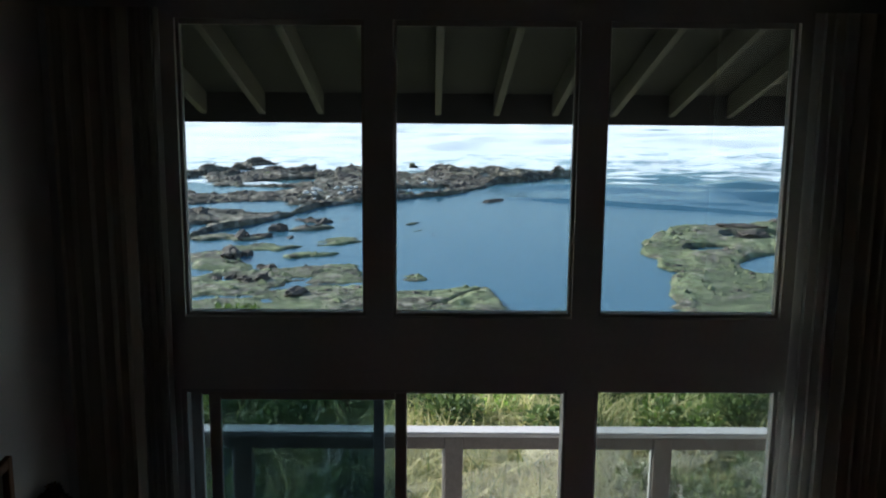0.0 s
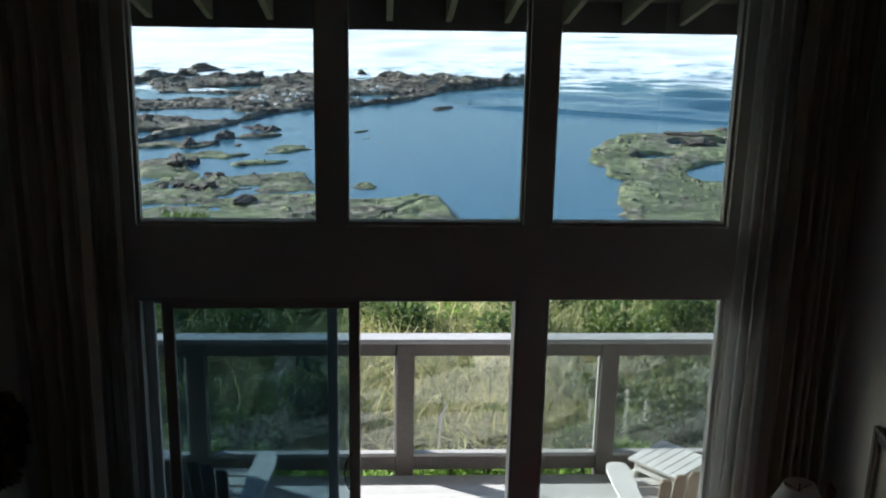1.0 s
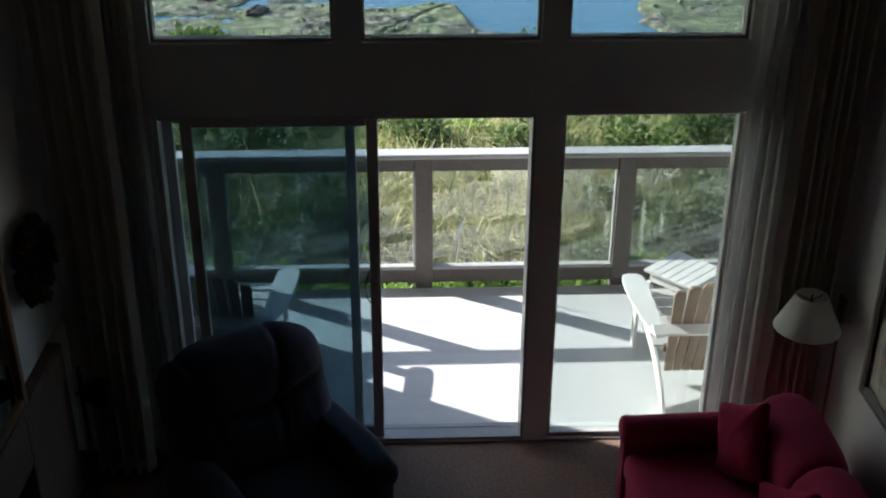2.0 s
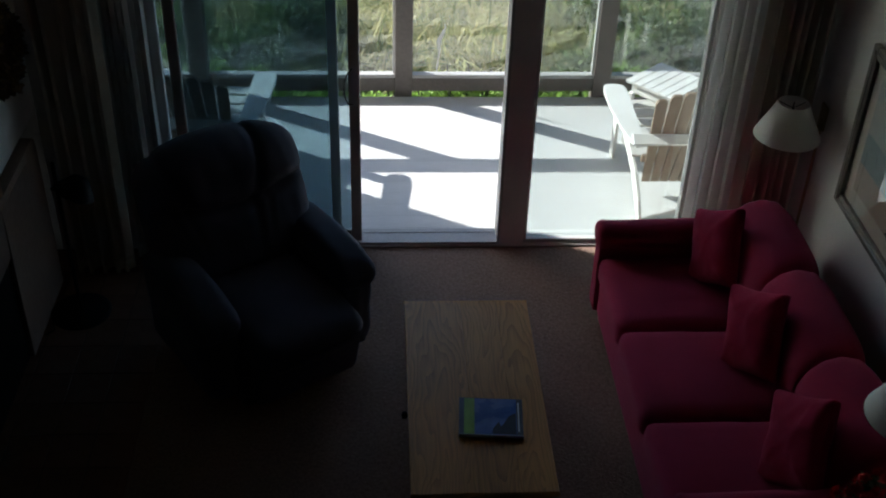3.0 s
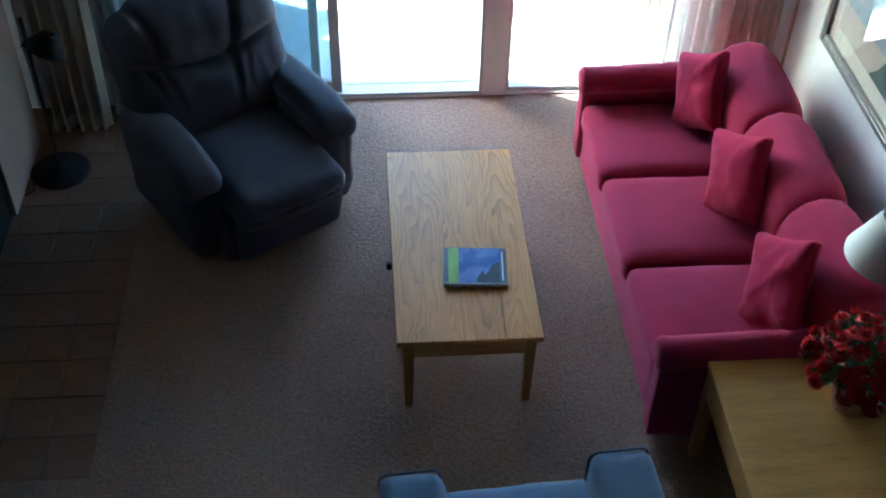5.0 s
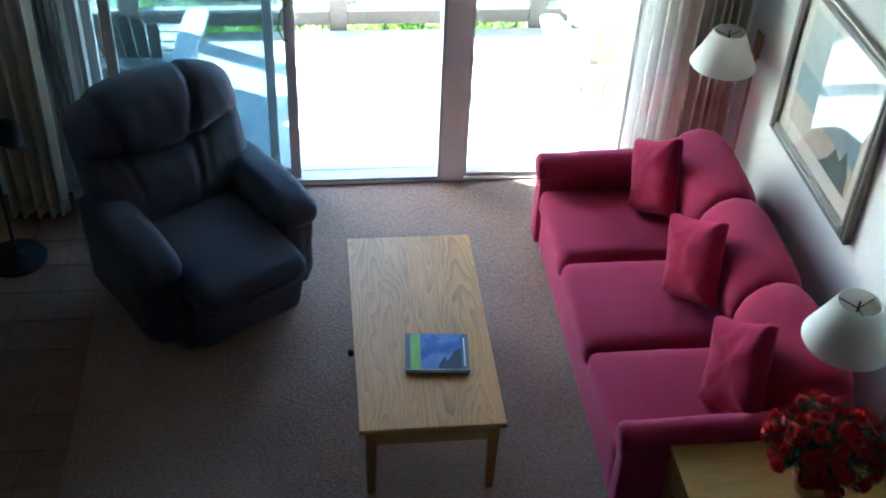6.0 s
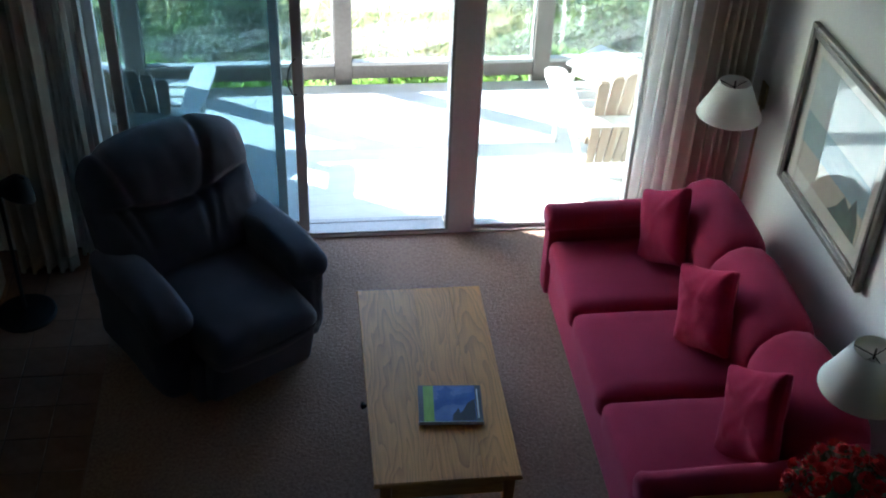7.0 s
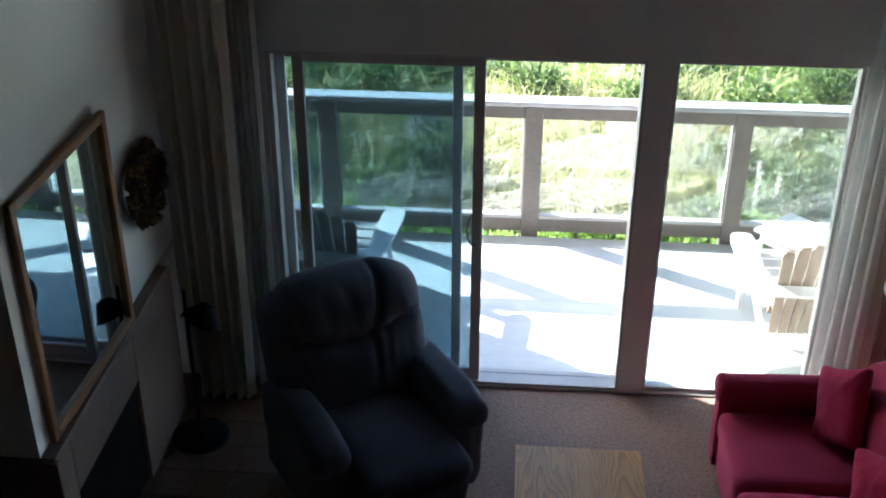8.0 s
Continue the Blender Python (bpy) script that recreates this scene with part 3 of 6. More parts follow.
# ---- deck furniture ----
def deck_chair(m):
    c = thing("deck_chair", m, "white slatted wooden lounge chair on the deck facing the sea", "chair", "deck chairs")
    for s in (-1, 1):
        arm = [(s * 0.285, -0.42), (s * 0.35, -0.44), (s * 0.40, -0.20), (s * 0.425, 0.08), (s * 0.428, 0.30), (s * 0.415, 0.37), (s * 0.385, 0.395), (s * 0.32, 0.395), (s * 0.285, 0.375), (s * 0.27, 0.33), (s * 0.268, 0.1), (s * 0.275, -0.2)]
        a = part("armrest", extrude_outline(arm, 0.022, "z", 0.004), M_WHITEWOOD, c)
        a.location = (0, 0, 0.481)
        part("front_leg", box((s * 0.318 - 0.011, 0.24, 0), (s * 0.318 + 0.011, 0.335, 0.480), 0.004), M_WHITEWOOD, c)
        side = extrude_outline([(-0.56, 0.0), (-0.50, 0.0), (-0.2, 0.17), (0.34, 0.30), (0.34, 0.40), (0.2, 0.38), (-0.3, 0.22), (-0.47, 0.12)], 0.022, "x", 0.003)
        r = part("side_rail", side, M_WHITEWOOD, c)
        r.location = (s * 0.285 - 0.011, 0, 0)
        part("arm_bracket", extrude_outline([(0.26, 0.480), (0.32, 0.480), (0.30, 0.38)], 0.02, "x"), M_WHITEWOOD, c).location = (s * 0.345 - 0.01, 0, 0)
    for k in range(6):
        y0 = -0.16 + 0.088 * k
        z0 = 0.245 + 0.024 * k + 0.008
        part("seat_slat", box((-0.30, y0, z0), (0.30, y0 + 0.075, z0 + 0.02), 0.004, Matrix.Translation((0, y0, z0)) @ Matrix.Rotation(radians(13), 4, "X") @ Matrix.Translation((0, -y0, -z0))), M_WHITEWOOD, c)
    lean = Matrix.Translation((0, -0.22, 0.19)) @ Matrix.Rotation(radians(24), 4, "X")
    for k in range(7):
        x = (k - 3) * 0.081
        top = 0.80 - 0.009 * (k - 3) ** 2
        sl = extrude_outline([(x * 0.74 - 0.0265, -0.13), (x * 0.74 + 0.0265, -0.13), (x + 0.0365, top - 0.03), (x + 0.024, top), (x - 0.024, top), (x - 0.0365, top - 0.03)], 0.02, "y", 0.003)
        bmesh.ops.transform(sl, matrix=lean, verts=sl.verts)
        part("back_slat", sl, M_TANWOOD, c, "tan back slat")
    part("back_brace", box((-0.37, -0.085, 0.385), (0.37, -0.002, 0.405), 0.004, lean), M_WHITEWOOD, c, "white board behind the back slats")
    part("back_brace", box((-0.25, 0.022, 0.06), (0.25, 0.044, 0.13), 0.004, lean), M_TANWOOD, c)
    return c


chair = deck_chair(pose(1.235, 0.91, DZ, 0, 0, 0))
copy_thing(chair, pose(-1.83, 1.10, DZ, 0, 0, -5))

st = thing("side_table", pose(1.27, 1.36, DZ, 0, 0, 42), "white slatted wooden side table turned cornerwise", "table")
for k in range(6):
    x = -0.1675 + 0.067 * k
    part("top_slat", box((-0.20, x - 0.032, 0.48), (0.20, x + 0.032, 0.50), 0.003), M_WHITEWOOD, st)
for sx in (-1, 1):
    part("apron", box((sx * 0.165 - 0.01, -0.16, 0.41), (sx * 0.165 + 0.01, 0.16, 0.479), 0.003), M_WHITEWOOD, st)
    part("apron", box((-0.154, sx * 0.165 - 0.01, 0.41), (0.154, sx * 0.165 + 0.01, 0.479), 0.003), M_WHITEWOOD, st)
    for sy in (-1, 1):
        part("leg", box((sx * 0.165 - 0.02, sy * 0.165 - 0.02, 0), (sx * 0.165 + 0.02, sy * 0.165 + 0.02, 0.405), 0.004), M_WHITEWOOD, st)


# ---- living room furniture ----
sofa = thing("sofa", pose(0.98, -1.6, 0), "burgundy pink three-seat upholstered sofa along the wall", "sofa")


def spart(name, bm, mat, label=""):
    bmesh.ops.transform(bm, matrix=Matrix.Translation((-0.98, 1.6, 0)), verts=bm.verts)
    return part(name, bm, mat, sofa, label, True)


spart("base", soft_box((0.485, -2.56, 0.05), (1.42, -0.64, 0.31), 0.025, 0, 8), M_SOFA)
spart("back_frame", soft_box((1.25, -2.55, 0.06), (1.425, -0.675, 0.70), 0.06, 0, 8), M_SOFA)


def back_loaf(y0, y1):
    """A stuffed back cushion that rolls over the top of the sofa's back, drawn in at both ends."""
    spine = [(1.16, 0.40), (1.105, 0.47), (1.082, 0.56), (1.088, 0.65), (1.122, 0.735), (1.185, 0.795), (1.265, 0.822), (1.345, 0.808), (1.405, 0.755), (1.43, 0.67), (1.435, 0.56), (1.432, 0.40)]
    bm, rings = bmesh.new(), []
    n = 22
    for i in range(n + 1):
        v = -math.cos(math.pi * i / n)
        pull = 1 - (1 - abs(v) ** 4.5) ** 0.5
        ring = []
        for k, (x, z) in enumerate(spine):
            fine = 0.006 * noise.noise(Vector((x * 7, y0 + v, z * 7)))
            top = max(0.0, (z - 0.45) / 0.4)
            ring.append(bm.verts.new((x + (1.29 - x) * (0.16 * pull) - fine, (y0 + y1) / 2 + v * (y1 - y0) / 2, z - 0.062 * pull * top + fine)))
        rings.append(ring)
    m = len(spine)
    for a, b in zip(rings, rings[1:]):
        for k in range(m - 1):
            bm.faces.new((a[k], a[k + 1], b[k + 1], b[k]))
        bm.faces.new((a[m - 1], a[0], b[0], b[m - 1]))
    bm.faces.new(rings[0][::-1])
    bm.faces.new(rings[-1])
    bmesh.ops.recalc_face_normals(bm, faces=bm.faces[:])
    return bm


for y0, y1 in ((-1.30, -0.70), (-1.925, -1.31), (-2.52, -1.935)):
    spart("seat_cushion", soft_box((0.462, y0, 0.285), (1.16, y1, 0.435), 0.048, 0.018, 10, wobble=0.004), M_SOFA)
    spart("back_cushion", back_loaf(y0 - 0.004, y1 + 0.004), M_SOFA, "plump rounded back cushion")
for yc, half in ((-0.645, 0.082), (-2.553, 0.066)):
    arm = bmesh.new()
    rings = []
    n = 20
    for i, (x, g) in enumerate([(0.447, 0.50), (0.450, 0.78), (0.462, 0.98), (0.480, 1.07), (0.505, 1.0), (0.60, 1.0), (0.8, 1.02), (1.0, 1.03), (1.2, 1.02), (1.36, 0.98), (1.42, 0.85)]):
        lift = 0.02 * min(1, max(0, (x - 0.45) / 0.9)) - 0.014
        ring = []
        for k in range(n):
            a = 2 * math.pi * k / n
            ring.append(arm.verts.new((x, yc + half * g * math.cos(a), 0.545 + lift + 0.070 * g * math.sin(a))))
        rings.append(ring)
    for a, b in zip(rings, rings[1:]):
        for k in range(n):
            arm.faces.new((a[k], a[(k + 1) % n], b[(k + 1) % n], b[k]))
    arm.faces.new(rings[0][::-1])
    arm.faces.new(rings[-1])
    roll = spart("arm_roll", arm, M_SOFA, "rounded arm top")
    spart("arm_panel", soft_box((0.462, yc - half * 0.76, 0.055), (1.44, yc + half * 0.76, 0.56), 0.022, 0, 8), M_SOFA)
for x in (0.53, 1.40):
    for y in (-2.5, -0.72):
        spart("foot", box((x - 0.03, y - 0.03, 0), (x + 0.03, y + 0.03, 0.056), 0.006), M_DARKWOOD)


def pillow(m, w, hgt, seed):
    def pinch(p, half):
        u, v = p.x / half.x, p.y / half.y
        k = max(0.0, 1 - 0.92 * max(abs(u), abs(v)) ** 3.2)
        p.z *= 0.10 + 0.90 * k ** 0.75
        p.y *= 1 - 0.085 * (1 - u * u) * abs(v)
        p.x *= 1 - 0.085 * (1 - v * v) * abs(u)
        fold = 0.010 * noise.noise(Vector((p.x * 10 + seed * 4, p.y * 10, 3)))
        # creases that run in from the corners and across the slack middle
        for cx, cy in ((-1, -1), (1, -1), (1, 1), (-1, 1)):
            du, dv = u - cx, v - cy
            fold += 0.004 * math.sin(7 * math.atan2(dv, du) + seed * cx + 2 * cy) * math.exp(-(du * du + dv * dv) * 1.4) * (1 - math.exp(-(du * du + dv * dv) * 9))
        ridge = 1 - abs(noise.noise(Vector((p.x * 9 + 0.7 * p.y * 14, p.y * 5 - p.x * 6, seed * 2.3)))) * 2
        fold += 0.005 * max(0.0, ridge) ** 3 * k
        p.z += fold * math.copysign(1, p.z)
        return p

    bm = soft_box((-w / 2, -hgt / 2, -0.068), (w / 2, hgt / 2, 0.068), 0.03, 0, 34, None, 0.003, pinch)
    ob = part("throw_pillow", bm, M_PILLOW, None, "", True)
    ob.matrix_basis = m
    return tagged(ob, "crimson square throw pillow leaning on the sofa back", "pillow", "sofa pillows")


pillow(pose(1.01, -0.90, 0.625, 0, -72, 12) @ pose(0, 0, 0, 0, 0, 33), 0.41, 0.37, 1)
pillow(pose(1.015, -1.585, 0.632, 0, -72, 15) @ pose(0, 0, 0, 0, 0, 28), 0.41, 0.37, 2)
pillow(pose(1.00, -2.287, 0.632, 0, -67, 6) @ pose(0, 0, 0, 0, 0, 36), 0.41, 0.37, 3)

# coffee table
ct = thing("coffee_table", pose(-0.269, -1.70, 0), "light oak coffee table with a drawer and square tapered legs", "table")
for x0, x1, turn in ((-0.306, -0.028, 0), (-0.028, 0.150, 180), (0.150, 0.306, 0)):
    w = (x1 - x0) / 2
    ob = part("plank", box((-w, -0.64, 0), (w, 0.64, 0.024), 0.0018), M_OAK, ct, "oak plank of the tabletop")
    ob.location, ob.rotation_euler = ((x0 + x1) / 2, 0, 0.396), (0, 0, radians(turn))
part("lip", box((-0.309, -0.645, 0.398), (0.309, -0.64, 0.416), 0.002), M_OAK_X, ct)
part("lip", box((-0.309, 0.64, 0.398), (0.309, 0.645, 0.416), 0.002), M_OAK_X, ct)
part("apron", box((-0.25, -0.625, 0.31), (0.25, -0.605, 0.395), 0.002), M_OAK_X, ct)
part("apron", box((-0.25, 0.605, 0.31), (0.25, 0.625, 0.395), 0.002), M_OAK_X, ct)
part("apron", box((0.245, -0.60, 0.31), (0.265, 0.60, 0.395), 0.002), M_OAK, ct)
part("apron", box((-0.265, -0.60, 0.31), (-0.245, 0.60, 0.395), 0.002), M_OAK, ct)
dr = part("drawer", box((-0.276, -0.32, 0.32), (-0.266, 0.10, 0.388), 0.003), M_OAK, ct, "oak drawer front")
part("knob", lathe([(0, 0.0), (0.008, 0.0), (0.008, 0.030), (0.017, 0.038), (0.017, 0.052), (0, 0.058)], 14, Matrix.Translation((-0.276, -0.11, 0.356)) @ Matrix.Rotation(radians(-90), 4, "Y")), M_BLACK, dr, "dark round knob", True)
for sx in (-1, 1):
    for sy in (-1, 1):
        bm = box((-0.025, -0.025, 0), (0.025, 0.025, 0.395), 0.004)
        for v in bm.verts:
            if v.co.z < 0.2:
                v.co.x, v.co.y = v.co.x * 0.72, v.co.y * 0.72
        bmesh.ops.transform(bm, matrix=Matrix.Translation((sx * 0.257, sy * 0.612, 0)), verts=bm.verts)
        part("leg", bm, M_OAK_Z, ct)

# picture book on the table
M_PAGE = surface("paper_edge", (0.70, 0.68, 0.63), (0.82, 0.80, 0.76), 0.8, 120, 6, 0.2, stretch=(1, 1, 30))
M_COVER_DARK = surface("cover_spine", (0.05, 0.045, 0.05), (0.10, 0.09, 0.09), 0.35, 60, 6, 0.02)
M_COVER_GREEN = surface("cover_green", (0.17, 0.30, 0.035), (0.30, 0.46, 0.07), 0.3, 30, 8, 0.02, stretch=(3, 0.6, 1))
M_COVER_BLUE = surface("cover_blue", (0.05, 0.10, 0.30), (0.14, 0.22, 0.50), 0.28, 14, 6, 0.0)
M_COVER_HILL = surface("cover_hill", (0.008, 0.011, 0.02), (0.025, 0.03, 0.045), 0.3, 30, 8, 0.0)
bk = thing("picture_book", pose(-0.212, -1.912, 0.4205, 0, 0, -4), "thin glossy picture book with a blue sky cover and green band", "book")
part("pages", box((-0.136, -0.1165, 0.003), (0.1405, 0.1165, 0.015), 0.001), M_PAGE, bk, "pale page block")
part("back_cover", box((-0.14, -0.116, 0.0), (0.14, 0.116, 0.003)), M_COVER_DARK, bk)
cover = part("front_cover", box((-0.14, -0.116, 0.015), (0.14, 0.116, 0.018)), M_COVER_DARK, bk)
part("cover_edge", box((-0.139, -0.1155, 0.0181), (0.139, -0.1125, 0.0187)), M_PAGE, cover, "pale worn cover edge")
part("cover_edge", box((0.118, -0.09, 0.0181), (0.124, 0.09, 0.0187)), M_PAGE, cover, "pale line along the cover")
part("cover_band", box((-0.118, -0.112, 0.0181), (-0.072, 0.112, 0.0186)), M_COVER_GREEN, cover, "bright green cover band")
part("cover_sky", box((-0.072, -0.112, 0.0181), (0.112, 0.112, 0.0186)), M_COVER_BLUE, cover, "deep blue cover picture")
part("cover_hill", extrude_outline([(0.005, -0.108), (0.008, -0.075), (0.02, -0.055), (0.035, -0.03), (0.042, -0.06), (0.055, -0.045), (0.075, 0.0), (0.098, 0.02), (0.11, 0.025), (0.11, -0.108)], 0.0004, "z"), M_COVER_HILL, cover, "dark headland shape").location = (0, 0, 0.0188)

# recliner
rc = thing("recliner", pose(-1.275, -0.94, 0, 0, 0, -57), "slate blue cloth recliner with padded arms and a tufted back", "armchair")
# local axes: x forward, y to the sitter's left


def rpart2(name, bm, label=""):
    return part(name, bm, M_RECLINER, rc, label, True)


def crease(p, amount, seed):
    """Small gathers in the padded cloth."""
    return amount * (noise.noise(Vector((p.y * 22, p.z * 6, seed))) + 0.6 * noise.noise(Vector((p.y * 9, p.z * 9, seed + 4))))


rpart2("base", soft_box((-0.42, -0.33, 0.03), (0.36, 0.33, 0.30), 0.03, 0, 8))


def kick(p, half):
    p.x -= 0.05 * (0.5 - 0.5 * p.z / half.z)
    return p


rpart2("footrest", soft_box((0.36, -0.29, 0.055), (0.475, 0.29, 0.335), 0.045, 0.0, 12, None, 0.005, kick), "closed padded footrest panel")


def nose(p, half):
    u, v = p.x / half.x, p.y / half.y
    if p.z > 0:
        p.z -= 0.03 * max(0, u) ** 3
    p.x += 0.02 * (1 - v * v) if p.x > 0 else 0
    return p


rpart2("seat", soft_box((-0.30, -0.295, 0.27), (0.50, 0.295, 0.465), 0.075, 0.035, 14, None, 0.007, nose))
for s in (-1, 1):
    def swell(p, half):
        u = p.x / half.x
        if p.z > 0:
            p.z += 0.035 * (1 - u * u) - 0.03 * max(0, u) ** 4
            p.y *= 1.0 + 0.16 * (1 - 0.5 * abs(u))
            p.z += 0.006 * noise.noise(Vector((p.x * 14, p.y * 8, 2.0)))
        p.x += (0.015 * noise.noise(Vector((p.y * 20, p.z * 8, 7.0))) if p.x > half.x * 0.8 else 0)
        return p
    rpart2("arm", soft_box((-0.43, s * 0.378 - 0.095, 0.05), (0.30, s * 0.378 + 0.095, 0.56), 0.088, 0.0, 15, None, 0.006, swell), "padded arm")
for s in (-1, 1):
    def pad(p, half):
        u = p.x / half.x
        p.z += 0.022 * (1 - u * u) - 0.045 * max(0, u) ** 3
        p.z += 0.007 * noise.noise(Vector((p.x * 16, p.y * 10, 4.0 + s)))
        return p
    rpart2("arm_pad", soft_box((-0.40, s * 0.378 - 0.112, 0.475), (0.322, s * 0.378 + 0.108, 0.605), 0.062, 0.012, 14, None, 0.006, pad), "stuffed arm pad")
lean = Matrix.Translation((-0.235, 0, 0.40)) @ Matrix.Rotation(radians(-21), 4, "Y")


def back(p, half):
    """One broad back: three stuffed channels at the head over a gathered lumbar pillow."""
    v, z = p.y / half.y, p.z + 0.26
    w = v + 0.15
    rim = 0.345 + 0.14 * abs(v) ** 1.7
    flare = 0.40 + 0.16 * (z - 0.38) / 0.36
    head = 1 / (1 + math.exp(-(z - rim) / 0.012))
    seam = math.exp(-((abs(w) - flare) / 0.045) ** 2)
    if p.x > 0:
        k = max(0.0, 1 - abs(v) ** 4)
        swell = head * (0.058 + 0.090 * max(0, 1 - ((z - 0.53) / 0.21) ** 2))
        swell += (1 - head) * (0.02 + 0.085 * max(0, 1 - ((z - 0.20) / 0.24) ** 2) * (1 - 0.45 * v * v))
        p.x += (swell - 0.045) * k
        p.x -= head * 0.042 * seam * k
        p.x -= 0.066 * math.exp(-((z - rim) / 0.024) ** 2) * k
        pleat = math.exp(-((abs(w) - 0.42 + 0.35 * (rim - z)) / 0.035) ** 2) + 0.7 * math.exp(-((abs(w) - 0.60 + 0.6 * (rim - z)) / 0.03) ** 2)
        p.x -= (1 - head) * 0.034 * pleat * max(0, 1 - (rim - z) / 0.30)
        p.x += crease(p, 0.006, 1.3) * k
    if p.z > 0:
        p.z -= (0.11 * abs(v) ** 2.6 + 0.016 * math.exp(-((abs(w) - 0.56) / 0.06) ** 2)) * p.z / half.z
    return p


rpart2("backrest", soft_box((-0.15, -0.435, -0.22), (0.10, 0.435, 0.745), 0.10, 0, 56, lean, 0.004, back), "padded back with stitched head channels and gathered lumbar pillow")

# end table with the potted plant
et = thing("end_table", pose(1.08, -2.98, 0), "light oak end table beside the sofa", "table")
part("tabletop", box((-0.44, -0.36, 0.526), (0.44, 0.36, 0.55), 0.006, segments=2), M_OAK_PLAIN, et, "oak top")
for sx in (-1, 1):
    part("apron", box((sx * 0.424 - 0.009, -0.306, 0.385), (sx * 0.424 + 0.009, 0.306, 0.525), 0.002), M_OAK_PLAIN, et)
    part("apron", box((-0.386, sx * 0.344 - 0.009, 0.385), (0.386, sx * 0.344 + 0.009, 0.525), 0.002), M_OAK_PLAIN, et)
    for sy in (-1, 1):
        part("leg", box((sx * 0.410 - 0.024, sy * 0.330 - 0.024, 0), (sx * 0.410 + 0.024, sy * 0.330 + 0.024, 0.525), 0.004), M_OAK_Z, et)

PX, PY = 1.12, -2.87
pl = thing("potted_plant", pose(PX, PY, 0.551), "silk plant with red flower heads in a terracotta pot", "plant")
part("pot", lathe([(0, 0), (0.062, 0), (0.085, 0.11), (0.093, 0.11), (0.095, 0.135), (0.084, 0.135), (0.080, 0.115), (0, 0.112)], 28), M_TERRA, pl, "terracotta pot", True)
part("soil", lathe([(0.078, 0.113), (0.04, 0.119), (0, 0.121)], 20), M_SOIL, pl)
rnd = random.Random(11)
stems, leaves, pale = bmesh.new(), bmesh.new(), bmesh.new()


def add_leaf(bm, at, way, size, rnd, wide=0.45):
    way = Vector(way).normalized()
    side = way.cross(Vector((rnd.uniform(-1, 1), rnd.uniform(-1, 1), rnd.uniform(-1, 1)))).normalized()
    up = side.cross(way)
    at = Vector(at)
    a = bm.verts.new(at)
    b = bm.verts.new(at + way * size * 0.5 + side * size * wide * 0.5 - up * size * 0.05)
    c = bm.verts.new(at + way * size - up * size * 0.15)
    d = bm.verts.new(at + way * size * 0.5 - side * size * wide * 0.5 - up * size * 0.05)
    bm.faces.new((a, b, c))
    bm.faces.new((a, c, d))


heads = []
for k in range(60):
    # heads spread evenly over a dome
    el, az = math.asin(-0.25 + 1.24 * (k + 0.5) / 60), k * 2.39996 + rnd.uniform(-0.25, 0.25)
    d = Vector((math.cos(az) * math.cos(el), math.sin(az) * math.cos(el), math.sin(el)))
    tip = Vector((0, 0, 0.235)) + Vector((d.x * 0.205, d.y * 0.205, d.z * 0.165)) * rnd.uniform(0.82, 1.06)
    add_tube(stems, [(0, 0, 0.115), tip * 0.5 + Vector((0, 0, 0.06)), tip], 0.0025, 4)
    heads.append((tip, d))
    for j in range(12):
        q = tip * 0.90 + Vector((0, 0, 0.02)) + Vector((rnd.uniform(-1, 1), rnd.uniform(-1, 1), rnd.uniform(-1, 1))) * 0.022
        add_leaf(pale if rnd.random() < 0.34 else leaves, q, d + Vector((rnd.uniform(-1, 1), rnd.uniform(-1, 1), rnd.uniform(-0.6, 1))), rnd.uniform(0.024, 0.042), rnd, 0.6)
for k in range(260):
    az, el = rnd.uniform(0, 2 * math.pi), rnd.uniform(-0.3, 1.4)
    q = Vector((math.cos(az) * math.cos(el) * 0.13, math.sin(az) * math.cos(el) * 0.13, 0.22 + 0.10 * math.sin(el))) * rnd.uniform(0.7, 1.05)
    add_leaf(leaves, q, (math.cos(az), math.sin(az), rnd.uniform(-0.8, 0.6)), rnd.uniform(0.04, 0.07), rnd)
part("stalk", stems, M_LEAF, pl)
part("leaves", leaves, M_LEAF, pl, "dark green silk leaves")
part("pale_leaves", pale, M_LEAF_PALE, pl, "pale grey-green leaves")
for tip, d in heads:
    # a full round head: a tight middle with rings of broad petals round it
    bm = bmesh.new()
    size = rnd.uniform(0.85, 1.15)
    bmesh.ops.create_icosphere(bm, subdivisions=2, radius=0.019 * size, matrix=Matrix.Translation(tip + d * 0.006))
    for v in bm.verts:
        v.co += (v.co - tip) * 0.35 * noise.noise(v.co * 90)
    side = d.cross(Vector((0.3, 0.2, 1))).normalized()
    up = d.cross(side)
    for ring_no, (lift, count_here, long) in enumerate(((-0.1, 10, 0.034), (0.35, 10, 0.033), (0.9, 8, 0.031), (1.8, 6, 0.029))):
        for j in range(count_here):
            a = 2 * math.pi * (j + 0.5 * ring_no) / count_here + rnd.uniform(-0.15, 0.15)
            w = (side * math.cos(a) + up * math.sin(a) + d * (lift + rnd.uniform(-0.12, 0.12))).normalized()
            across = w.cross(d).normalized() * 0.013 * size
            root, mid, end = tip + w * 0.006, tip + w * long * size * 0.62, tip + w * long * size
            q = [bm.verts.new(v) for v in (root, mid + across, end + across * 0.5, end - across * 0.5, mid - across)]
            bm.faces.new(q)
    part("flower_head", bm, M_PETAL, pl, "red flower head")

